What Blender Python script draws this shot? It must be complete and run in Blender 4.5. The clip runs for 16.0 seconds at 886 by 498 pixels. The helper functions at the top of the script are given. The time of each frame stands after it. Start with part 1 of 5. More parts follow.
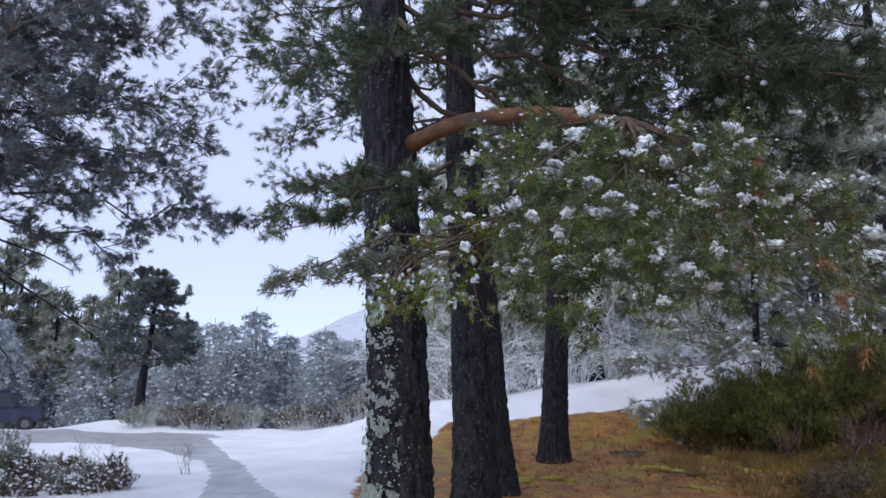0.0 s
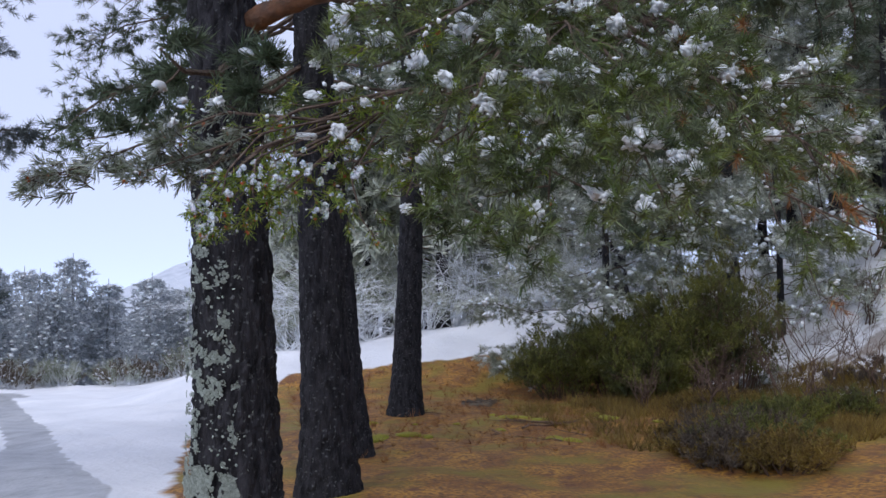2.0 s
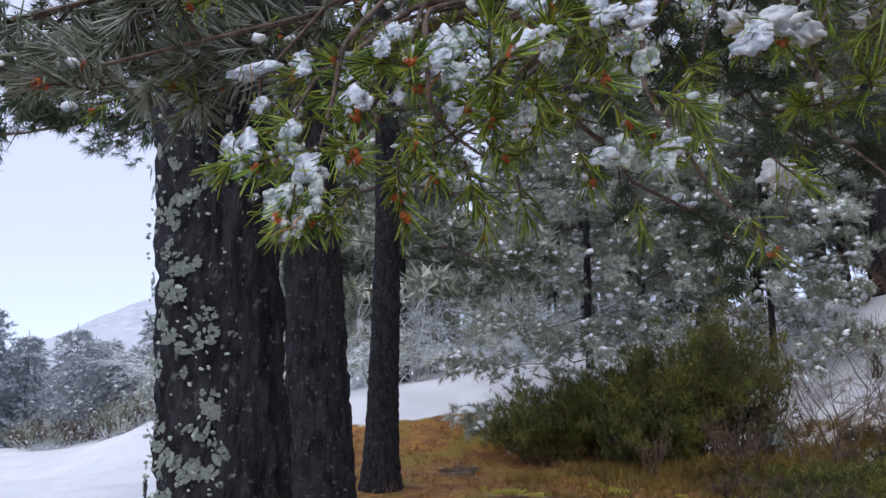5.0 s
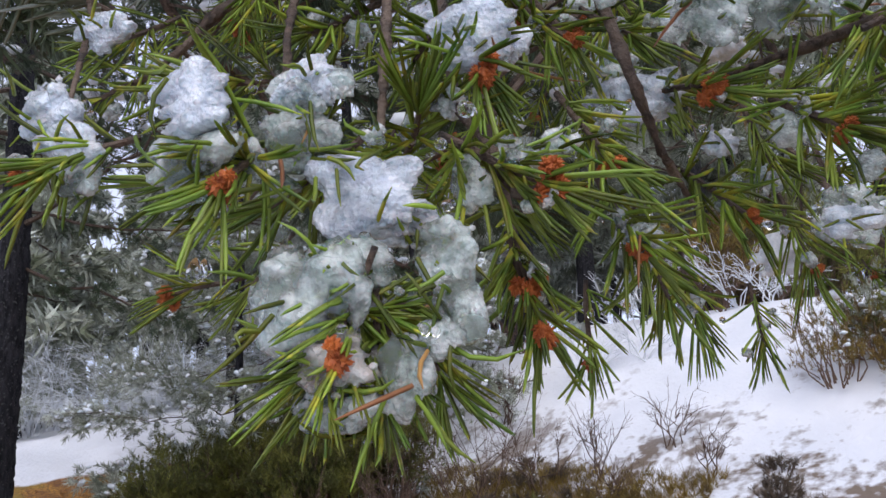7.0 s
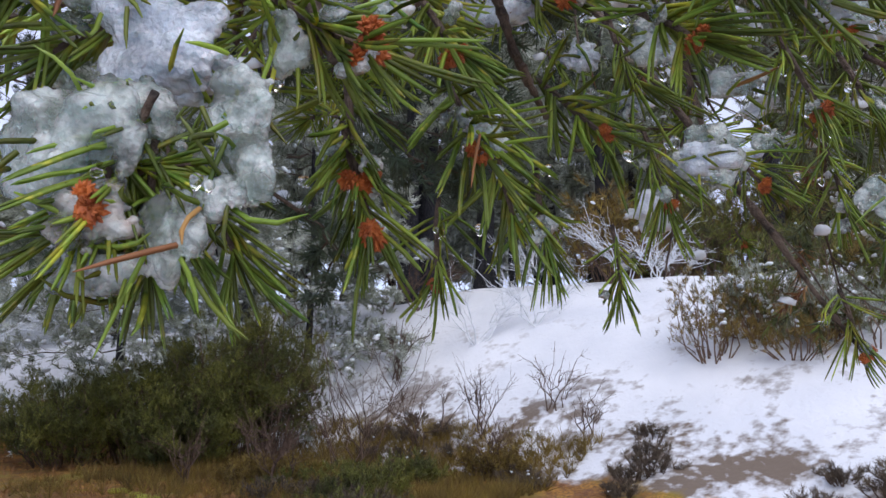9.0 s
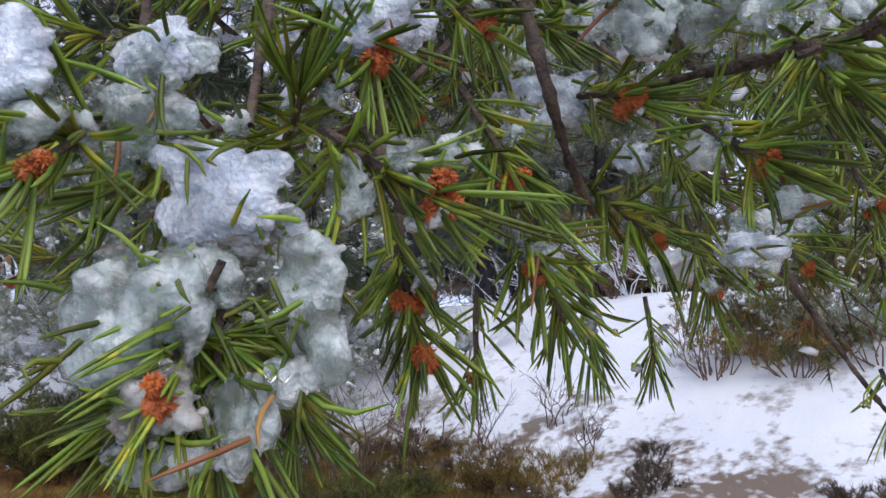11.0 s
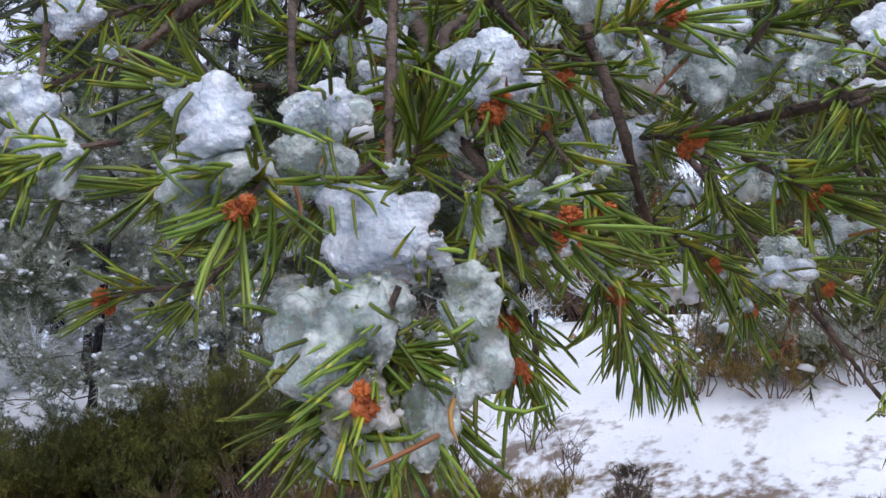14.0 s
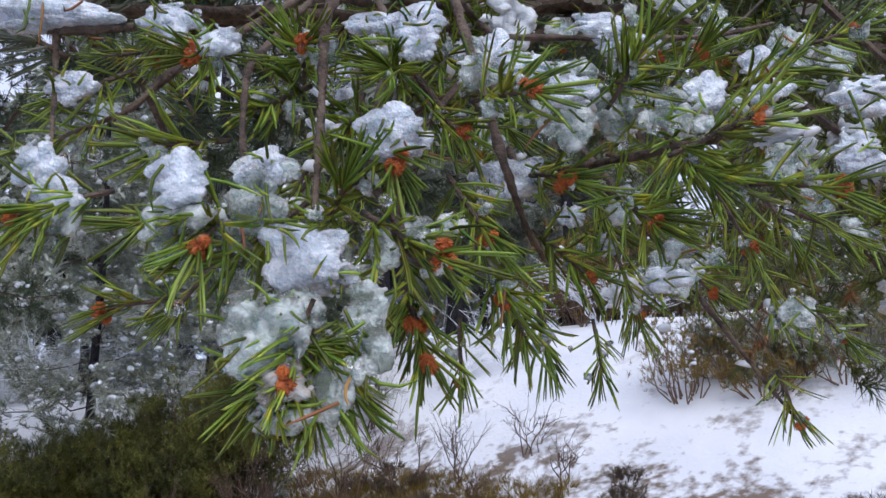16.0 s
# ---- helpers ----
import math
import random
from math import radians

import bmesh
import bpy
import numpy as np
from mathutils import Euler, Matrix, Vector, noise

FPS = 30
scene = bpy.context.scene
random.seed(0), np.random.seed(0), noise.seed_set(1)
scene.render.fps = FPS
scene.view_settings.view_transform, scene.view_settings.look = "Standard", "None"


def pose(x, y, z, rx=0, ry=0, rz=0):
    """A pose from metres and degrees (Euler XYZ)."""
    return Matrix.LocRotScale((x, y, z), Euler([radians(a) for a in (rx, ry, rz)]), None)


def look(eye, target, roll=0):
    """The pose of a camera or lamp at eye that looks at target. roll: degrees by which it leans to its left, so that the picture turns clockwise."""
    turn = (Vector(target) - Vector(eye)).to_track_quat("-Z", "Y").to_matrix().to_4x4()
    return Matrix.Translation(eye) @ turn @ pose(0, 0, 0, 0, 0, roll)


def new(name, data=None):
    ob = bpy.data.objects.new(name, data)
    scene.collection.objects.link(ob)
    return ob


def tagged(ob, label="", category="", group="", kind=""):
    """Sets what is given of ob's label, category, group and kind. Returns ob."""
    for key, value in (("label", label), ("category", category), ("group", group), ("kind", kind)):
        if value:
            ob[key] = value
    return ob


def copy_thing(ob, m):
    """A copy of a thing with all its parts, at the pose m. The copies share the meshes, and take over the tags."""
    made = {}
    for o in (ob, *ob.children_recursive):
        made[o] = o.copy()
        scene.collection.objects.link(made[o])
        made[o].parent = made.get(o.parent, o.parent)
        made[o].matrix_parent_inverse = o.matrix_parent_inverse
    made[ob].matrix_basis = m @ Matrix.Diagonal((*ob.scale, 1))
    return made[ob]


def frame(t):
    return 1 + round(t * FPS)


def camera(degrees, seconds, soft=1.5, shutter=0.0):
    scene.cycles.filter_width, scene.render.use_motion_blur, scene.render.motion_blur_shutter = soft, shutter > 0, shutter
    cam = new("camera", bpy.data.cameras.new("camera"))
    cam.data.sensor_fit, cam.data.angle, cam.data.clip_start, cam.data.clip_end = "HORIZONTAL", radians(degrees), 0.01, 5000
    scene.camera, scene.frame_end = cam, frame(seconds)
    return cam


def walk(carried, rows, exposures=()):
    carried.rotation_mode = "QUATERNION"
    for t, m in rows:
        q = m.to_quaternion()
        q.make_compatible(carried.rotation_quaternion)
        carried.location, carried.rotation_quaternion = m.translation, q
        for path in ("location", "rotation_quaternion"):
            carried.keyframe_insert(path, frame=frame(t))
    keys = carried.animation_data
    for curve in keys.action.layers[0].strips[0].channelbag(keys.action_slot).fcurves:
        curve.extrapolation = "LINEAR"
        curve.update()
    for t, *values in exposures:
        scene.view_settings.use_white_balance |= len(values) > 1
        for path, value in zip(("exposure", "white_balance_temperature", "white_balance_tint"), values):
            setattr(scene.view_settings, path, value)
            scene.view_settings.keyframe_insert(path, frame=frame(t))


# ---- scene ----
cam = camera(56.0, 16.0)
PATH = [
    (0, (-0.136, -0.025, 1.460), (-0.072, 1.949, 1.776), -0.2),
    (0.5, (-0.191, 0.321, 1.421), (-0.134, 2.302, 1.693), -0.6),
    (1, (-0.239, 0.748, 1.462), (-0.117, 2.725, 1.739), -0.9),
    (1.5, (-0.228, 1.035, 1.477), (0.108, 2.994, 1.703), -1.6),
    (2, (-0.179, 1.376, 1.457), (0.269, 3.316, 1.648), -1.1),
    (2.5, (-0.157, 1.711, 1.501), (0.281, 3.647, 1.743), -0.6),
    (3, (-0.184, 2.049, 1.532), (0.246, 3.982, 1.817), -0.4),
    (3.2, (-0.212, 2.159, 1.531), (0.226, 4.090, 1.819), -0.5),
    (5.3, (-0.448, 3.426, 1.613), (0.234, 5.280, 1.927), -2.1),
    (5.5, (-0.459, 3.524, 1.619), (0.316, 5.339, 1.942), -2.5),
    (6, (-0.484, 3.735, 1.683), (0.518, 5.422, 2.072), -4.0),
    (6.5, (-0.489, 3.843, 1.726), (0.666, 5.428, 2.115), -3.4),
    (7, (-0.486, 3.891, 1.751), (0.838, 5.342, 2.128), -2.8),
    (7.5, (-0.455, 3.911, 1.753), (0.969, 5.269, 2.106), -1.8),
    (8, (-0.430, 3.917, 1.737), (1.071, 5.208, 2.019), -0.6),
    (8.2, (-0.443, 3.914, 1.726), (1.068, 5.200, 1.978), -0.2),
    (10.3, (-0.436, 3.864, 1.754), (1.025, 5.195, 2.061), 2.1),
    (10.5, (-0.441, 3.873, 1.762), (1.027, 5.197, 2.069), 1.8),
    (11, (-0.451, 3.913, 1.775), (1.044, 5.207, 2.076), 0.9),
    (11.5, (-0.452, 3.945, 1.777), (1.050, 5.228, 2.094), 0.5),
    (12, (-0.455, 3.955, 1.775), (1.044, 5.235, 2.115), 0.1),
    (12.5, (-0.469, 3.968, 1.774), (1.035, 5.234, 2.143), -0.2),
    (13, (-0.495, 3.975, 1.775), (1.016, 5.231, 2.148), -0.2),
    (13.5, (-0.518, 3.956, 1.775), (1.016, 5.185, 2.143), -0.3),
    (14, (-0.519, 3.927, 1.768), (1.009, 5.166, 2.132), -0.1),
    (14.5, (-0.538, 3.899, 1.760), (0.987, 5.133, 2.152), -0.0),
    (15, (-0.562, 3.882, 1.761), (0.969, 5.111, 2.144), -0.2),
    (15.5, (-0.572, 3.859, 1.759), (0.972, 5.077, 2.126), -1.2),
    (16, (-0.576, 3.825, 1.755), (0.955, 5.055, 2.133), -1.0),
]
walk(cam, [(t, look(eye, target, roll)) for t, eye, target, roll in PATH], [(0, 0.16, 6500, 10), (3.2, 0.16, 6600, 10), (4.8, 0.22, 6700, 10), (6, 0.44, 6950, 11), (7.5, 0.38, 6900, 11), (8.2, 0.32, 6800, 11), (11, 0.37, 6700, 10), (14, 0.45, 6700, 10), (16, 0.37, 6600, 10)])
# ==== end of path
# ---------------------------------------------------------------- world and light
world = bpy.data.worlds.new("overcast_sky")
scene.world = world
world.use_nodes = True
wn, wl = world.node_tree.nodes, world.node_tree.links
wn.clear()
w_out = wn.new("ShaderNodeOutputWorld")
w_sky = wn.new("ShaderNodeTexSky")
w_sky.sky_type = "NISHITA"
w_sky.sun_disc = False
w_sky.sun_elevation, w_sky.sun_rotation = radians(40), radians(200)
w_sky.dust_density, w_sky.air_density, w_sky.altitude = 0.2, 0.35, 900
w_b1 = wn.new("ShaderNodeBackground")
w_b1.inputs["Strength"].default_value = 0.05
w_b2 = wn.new("ShaderNodeBackground")
w_b2.inputs["Color"].default_value = (0.665, 0.735, 1.02, 1)
w_b2.inputs["Strength"].default_value = 0.84
w_add = wn.new("ShaderNodeAddShader")
wl.new(w_sky.outputs["Color"], w_b1.inputs["Color"])
wl.new(w_b1.outputs[0], w_add.inputs[0])
wl.new(w_b2.outputs[0], w_add.inputs[1])
wl.new(w_add.outputs[0], w_out.inputs["Surface"])

sun = new("sun", bpy.data.lights.new("sun", "SUN"))
sun.data.energy, sun.data.angle, sun.data.color = 1.7, radians(60), (1.0, 0.97, 0.93)
sun.matrix_world = look((0, 0, 30), (16, 19, 0))


# ---------------------------------------------------------------- materials
def rgb(c):
    return (*c, 1.0)


def surface(name, c1, c2, scale=6.0, rough=0.8, bump=0.3, bump_scale=40.0, c3=None, scale3=0.8, island=0.0, spec=0.5,
            trans=0.0, stretch=(1, 1, 1), bump_dist=0.01, through_light=0.0, sss=0.0, c3_from=0.45, c3_to=0.62):
    """Two-tone noise material with a coarse third tone, fine relief and optional variation from piece to piece."""
    m = bpy.data.materials.new(name)
    m.use_nodes = True
    n, l = m.node_tree.nodes, m.node_tree.links
    b = n["Principled BSDF"]
    tc = n.new("ShaderNodeTexCoord")
    mp = n.new("ShaderNodeMapping")
    mp.inputs["Scale"].default_value = stretch
    l.new(tc.outputs["Object"], mp.inputs["Vector"])
    t1 = n.new("ShaderNodeTexNoise")
    t1.inputs["Scale"].default_value, t1.inputs["Detail"].default_value = scale, 6
    l.new(mp.outputs[0], t1.inputs["Vector"])
    r1 = n.new("ShaderNodeMapRange")
    r1.inputs["From Min"].default_value, r1.inputs["From Max"].default_value = 0.35, 0.65
    l.new(t1.outputs["Fac"], r1.inputs["Value"])
    mix = n.new("ShaderNodeMix")
    mix.data_type = "RGBA"
    mix.inputs["A"].default_value, mix.inputs["B"].default_value = rgb(c1), rgb(c2)
    l.new(r1.outputs[0], mix.inputs["Factor"])
    colour = mix.outputs["Result"]
    if c3:
        t3 = n.new("ShaderNodeTexNoise")
        t3.inputs["Scale"].default_value, t3.inputs["Detail"].default_value = scale3, 4
        l.new(tc.outputs["Object"], t3.inputs["Vector"])
        r3 = n.new("ShaderNodeMapRange")
        r3.inputs["From Min"].default_value, r3.inputs["From Max"].default_value = c3_from, c3_to
        l.new(t3.outputs["Fac"], r3.inputs["Value"])
        mx = n.new("ShaderNodeMix")
        mx.data_type = "RGBA"
        mx.inputs["B"].default_value = rgb(c3)
        l.new(colour, mx.inputs["A"])
        l.new(r3.outputs[0], mx.inputs["Factor"])
        colour = mx.outputs["Result"]
    if island:
        g = n.new("ShaderNodeNewGeometry")
        hs = n.new("ShaderNodeHueSaturation")
        rv = n.new("ShaderNodeMapRange")
        rv.inputs["To Min"].default_value, rv.inputs["To Max"].default_value = 1 - island, 1 + island
        l.new(g.outputs["Random Per Island"], rv.inputs["Value"])
        l.new(rv.outputs[0], hs.inputs["Value"])
        rh = n.new("ShaderNodeMapRange")
        rh.inputs["To Min"].default_value, rh.inputs["To Max"].default_value = 0.48, 0.515
        l.new(g.outputs["Random Per Island"], rh.inputs["Value"])
        l.new(rh.outputs[0], hs.inputs["Hue"])
        l.new(colour, hs.inputs["Color"])
        colour = hs.outputs["Color"]
    l.new(colour, b.inputs["Base Color"])
    b.inputs["Roughness"].default_value = rough
    b.inputs["Specular IOR Level"].default_value = spec
    if bump:
        t2 = n.new("ShaderNodeTexNoise")
        t2.inputs["Scale"].default_value, t2.inputs["Detail"].default_value = bump_scale, 5
        l.new(mp.outputs[0], t2.inputs["Vector"])
        bp = n.new("ShaderNodeBump")
        bp.inputs["Strength"].default_value, bp.inputs["Distance"].default_value = bump, bump_dist
        l.new(t2.outputs["Fac"], bp.inputs["Height"])
        l.new(bp.outputs[0], b.inputs["Normal"])
    if sss:
        b.inputs["Subsurface Weight"].default_value = sss
        b.inputs["Subsurface Radius"].default_value = (0.9, 1.0, 1.0)
        b.inputs["Subsurface Scale"].default_value = 0.016
    if trans:
        b.inputs["Transmission Weight"].default_value = trans
        b.inputs["IOR"].default_value = 1.31
    if through_light:
        tl = n.new("ShaderNodeBsdfTranslucent")
        l.new(colour, tl.inputs["Color"])
        ms = n.new("ShaderNodeMixShader")
        ms.inputs["Fac"].default_value = through_light
        l.new(b.outputs[0], ms.inputs[1])
        l.new(tl.outputs[0], ms.inputs[2])
        l.new(ms.outputs[0], n["Material Output"].inputs["Surface"])
    return m


M_NEEDLE_NEAR = surface("needle_green_wet", (0.075, 0.135, 0.022), (0.31, 0.39, 0.064), 30, 0.24, 0, c3=(0.46, 0.43, 0.06), scale3=70, c3_from=0.58, c3_to=0.68, island=0.6, through_light=0.4)
M_NEEDLE = surface("needle_green", (0.035, 0.06, 0.014), (0.15, 0.185, 0.038), 4, 0.42, 0, c3=(0.13, 0.155, 0.09), scale3=11, island=0.75, through_light=0.25)
M_NEEDLE_DARK = surface("needle_dark", (0.042, 0.066, 0.038), (0.085, 0.115, 0.062), 2, 0.55, 0, island=0.4, through_light=0.2)
# frosted foliage, its colour lifted further to stand in for haze
M_NEEDLE_FROST = surface("needle_frost_haze", (0.15, 0.17, 0.105), (0.52, 0.55, 0.49), 1.2, 0.7, 0, island=0.45, through_light=0.2)
M_NEEDLE_GREY = surface("needle_grey_green", (0.075, 0.10, 0.085), (0.19, 0.22, 0.20), 2, 0.6, 0, island=0.4, through_light=0.25)
# far needles: dusted with snow, and distance haze mixed into the pale blue-grey
M_NEEDLE_MIST = surface("needle_snow_haze", (0.26, 0.29, 0.31), (0.50, 0.54, 0.58), 0.5, 0.8, 0, island=0.3, through_light=0.3)
M_NEEDLE_RIME = surface("needle_rimed", (0.09, 0.12, 0.05), (0.36, 0.39, 0.34), 25, 0.6, 0, island=0.4, through_light=0.2)
M_NEEDLE_DEAD = surface("needle_dead", (0.19, 0.08, 0.025), (0.30, 0.14, 0.045), 10, 0.6, 0, island=0.3)
M_NEEDLE_DUSK = surface("needle_dusky", (0.07, 0.09, 0.09), (0.16, 0.185, 0.185), 2, 0.6, 0, island=0.4, through_light=0.2)
# trunks of the far pines: haze put into the colour along with snow
M_BARK_MIST = surface("bark_snow_haze", (0.16, 0.17, 0.185), (0.30, 0.32, 0.345), 6, 0.9, 0)
M_TWIG = surface("twig_bark", (0.020, 0.013, 0.009), (0.088, 0.054, 0.036), 160, 0.75, 1.0, 420, c3=(0.125, 0.088, 0.064), scale3=45, bump_dist=0.003)
M_BARK = surface("bark_dark_wet", (0.006, 0.006, 0.008), (0.031, 0.030, 0.035), 18, 0.8, 1.0, 40, c3=(0.085, 0.09, 0.092), scale3=34, stretch=(1, 1, 0.35), bump_dist=0.04, spec=0.22, c3_from=0.61, c3_to=0.67)
M_BARK_RED = surface("bark_orange_limb", (0.075, 0.032, 0.013), (0.17, 0.070, 0.027), 12, 0.7, 0.9, 40, c3=(0.06, 0.035, 0.026), scale3=4, bump_dist=0.012)
M_LICHEN = surface("lichen_grey_green", (0.24, 0.29, 0.25), (0.44, 0.49, 0.44), 40, 0.95, 1.0, 90, island=0.25, bump_dist=0.01)
M_SNOW = surface("snow_wet_clump", (0.70, 0.77, 0.83), (0.90, 0.93, 0.97), 9, 0.18, 0.7, 30, bump_dist=0.0022, sss=0.45, trans=0.2)
M_BUD = surface("bud_orange_brown", (0.26, 0.055, 0.014), (0.55, 0.15, 0.03), 120, 0.6, 0.8, 300, bump_dist=0.002)
M_WOOD = surface("stick_wood", (0.10, 0.06, 0.04), (0.2, 0.13, 0.09), 30, 0.8, 0.6, 90)
M_BRUSH = surface("brush_twig", (0.06, 0.035, 0.025), (0.13, 0.08, 0.055), 20, 0.8, 0)
M_BROOM = surface("broom_leaf", (0.040, 0.050, 0.014), (0.20, 0.20, 0.036), 1.5, 0.6, 0, island=0.55, through_light=0.25)


# wet snow on the bough, greyed: the canopy's shade is in the colour
M_SNOW_SHADED = surface("snow_wet_shaded", (0.56, 0.61, 0.64), (0.85, 0.88, 0.91), 6, 0.3, 0.7, 40, bump_dist=0.004, sss=0.25)
M_SNOW_TWIG = surface("twig_snow_coated", (0.55, 0.58, 0.62), (0.80, 0.83, 0.87), 6, 0.8, 0.4, 60)


def frozen(name, c1, c2, clear, rough=0.2, grain=0.5, gloss=0.6):
    """Half-melted snow: cloudy ice with clear veins, crystal grains of about two millimetres and a wet film."""
    m = bpy.data.materials.new(name)
    m.use_nodes = True
    n, l = m.node_tree.nodes, m.node_tree.links
    g = n.new("ShaderNodeNewGeometry")

    def tex(scale, detail=4):
        t = n.new("ShaderNodeTexNoise")
        t.inputs["Scale"].default_value, t.inputs["Detail"].default_value = scale, detail
        l.new(g.outputs["Position"], t.inputs["Vector"])
        return t.outputs["Fac"]

    def ramp(val, lo, hi, a, b_):
        r = n.new("ShaderNodeMapRange")
        for key, q in (("From Min", lo), ("From Max", hi), ("To Min", a), ("To Max", b_)):
            r.inputs[key].default_value = q
        l.new(val, r.inputs["Value"])
        return r.outputs[0]

    mix = n.new("ShaderNodeMix")
    mix.data_type = "RGBA"
    mix.inputs["A"].default_value, mix.inputs["B"].default_value = rgb(c1), rgb(c2)
    l.new(ramp(tex(120), 0.38, 0.62, 0, 1), mix.inputs["Factor"])
    vor = n.new("ShaderNodeTexVoronoi")
    vor.inputs["Scale"].default_value = 480
    l.new(g.outputs["Position"], vor.inputs["Vector"])
    h = n.new("ShaderNodeMath")
    h.operation = "ADD"
    l.new(vor.outputs["Distance"], h.inputs[0])
    l.new(tex(900, 3), h.inputs[1])
    bp = n.new("ShaderNodeBump")
    bp.inputs["Strength"].default_value, bp.inputs["Distance"].default_value = grain, 0.0016
    l.new(h.outputs[0], bp.inputs["Height"])
    body = n["Principled BSDF"]
    l.new(mix.outputs["Result"], body.inputs["Base Color"])
    body.inputs["Roughness"].default_value = rough
    body.inputs["Subsurface Weight"].default_value = 0.7
    body.inputs["Subsurface Radius"].default_value = (0.8, 1.0, 1.0)
    body.inputs["Subsurface Scale"].default_value = 0.006
    body.inputs["Coat Weight"].default_value, body.inputs["Coat Roughness"].default_value = gloss, 0.06
    l.new(bp.outputs[0], body.inputs["Normal"])
    ice = n.new("ShaderNodeBsdfPrincipled")
    l.new(mix.outputs["Result"], ice.inputs["Base Color"])
    ice.inputs["Transmission Weight"].default_value, ice.inputs["Roughness"].default_value, ice.inputs["IOR"].default_value = 1.0, 0.10, 1.2
    l.new(bp.outputs[0], ice.inputs["Normal"])
    ms = n.new("ShaderNodeMixShader")
    l.new(ramp(tex(75), 0.40, 0.60, clear[0], clear[1]), ms.inputs["Fac"])
    l.new(body.outputs[0], ms.inputs[1])
    l.new(ice.outputs[0], ms.inputs[2])
    l.new(ms.outputs[0], n["Material Output"].inputs["Surface"])
    return m


M_CRUST = frozen("snow_granular_wet", (0.60, 0.66, 0.74), (0.78, 0.83, 0.90), (0.05, 0.50), 0.22, 0.85, 0.8)
M_ICE = frozen("ice_slush", (0.64, 0.72, 0.69), (0.80, 0.86, 0.84), (0.35, 0.92), 0.15, 0.9, 1.0)
M_ICE_RED = frozen("ice_over_bud", (0.74, 0.67, 0.60), (0.82, 0.84, 0.82), (0.45, 0.9), 0.15, 0.6, 1.0)
M_WATER = surface("water_clear", (0.95, 0.97, 0.97), (0.98, 0.98, 0.98), 5, 0.02, 0, trans=1.0)
M_HEATHER = surface("heather_brown", (0.055, 0.042, 0.032), (0.15, 0.115, 0.08), 3, 0.8, 0, island=0.4)
M_GRASS = surface("dead_grass", (0.12, 0.085, 0.02), (0.25, 0.165, 0.035), 2, 0.7, 0, island=0.45, through_light=0.2)
M_MOSS = surface("moss_yellow_green", (0.16, 0.15, 0.015), (0.28, 0.25, 0.03), 20, 0.95, 0.8, 90, island=0.3)
# wooded hill: its pale blue is haze painted into the base colour
M_HILL = surface("hill_forest_haze", (0.37, 0.41, 0.48), (0.50, 0.54, 0.61), 0.25, 0.9, 0.2, 0.6, c3=(0.44, 0.48, 0.55), scale3=0.05)
M_PAINT = surface("car_paint_blue", (0.012, 0.02, 0.05), (0.016, 0.028, 0.065), 2, 0.35, 0, c3=(0.03, 0.036, 0.055), scale3=2)
M_GLASS = surface("car_window", (0.02, 0.025, 0.03), (0.03, 0.035, 0.04), 2, 0.08, 0)
M_RUBBER = surface("tyre_rubber", (0.012, 0.012, 0.012), (0.03, 0.03, 0.03), 30, 0.85, 0.4, 80)
M_RIM = surface("wheel_rim", (0.08, 0.08, 0.085), (0.13, 0.13, 0.135), 8, 0.4, 0)


# ---------------------------------------------------------------- mesh helpers
def link_mesh(name, verts, faces, mat, parent=None, label="", smooth=False):
    me = bpy.data.meshes.new(name)
    me.from_pydata(np.asarray(verts, dtype=float).tolist(), [], faces.tolist() if hasattr(faces, "tolist") else faces)
    if smooth:
        me.polygons.foreach_set("use_smooth", np.ones(len(me.polygons), dtype=bool))
    me.materials.append(mat)
    me.update()
    ob = new(name, me)
    if parent:
        ob.parent = parent
    if label:
        ob["label"] = label
    return ob


class Soup:
    """Collects vertices and faces for one mesh."""

    def __init__(self):
        self.v, self.f, self.n = [], [], 0

    def add(self, v, f):
        v = np.asarray(v, dtype=float)
        self.v.append(v)
        self.f.extend((np.asarray(f) + self.n).tolist())
        self.n += len(v)

    def link(self, name, mat, parent=None, label="", smooth=False):
        if not self.v:
            return None
        return link_mesh(name, np.concatenate(self.v), self.f, mat, parent, label, smooth)


def frame_of(d):
    d = np.asarray(d, float) / (np.linalg.norm(d) + 1e-9)
    a = np.array([0, 0, 1.0]) if abs(d[2]) < 0.9 else np.array([1.0, 0, 0])
    x = np.cross(a, d)
    x /= np.linalg.norm(x)
    return x, np.cross(d, x), d


def tube(pts, radii, sides=6, rough=0.0, rng=None):
    pts = np.asarray(pts, float)
    k = len(pts)
    tang = np.gradient(pts, axis=0)
    ang = np.linspace(0, 2 * np.pi, sides, endpoint=False)
    v = []
    x, y, _ = frame_of(tang[0])
    for i in range(k):
        d = tang[i] / (np.linalg.norm(tang[i]) + 1e-9)
        x = x - d * (x @ d)
        x /= np.linalg.norm(x) + 1e-9
        y = np.cross(d, x)
        r = np.full(sides, radii[i])
        if rough and rng is not None:
            r = r * (1 + rough * rng.standard_normal(sides))
        v.append(pts[i] + np.outer(np.cos(ang) * r, x) + np.outer(np.sin(ang) * r, y))
    v = np.concatenate(v)
    i, j = np.meshgrid(np.arange(k - 1), np.arange(sides), indexing="ij")
    a = i * sides + j
    b = i * sides + (j + 1) % sides
    f = np.stack([a, b, b + sides, a + sides], -1).reshape(-1, 4)
    return v, f


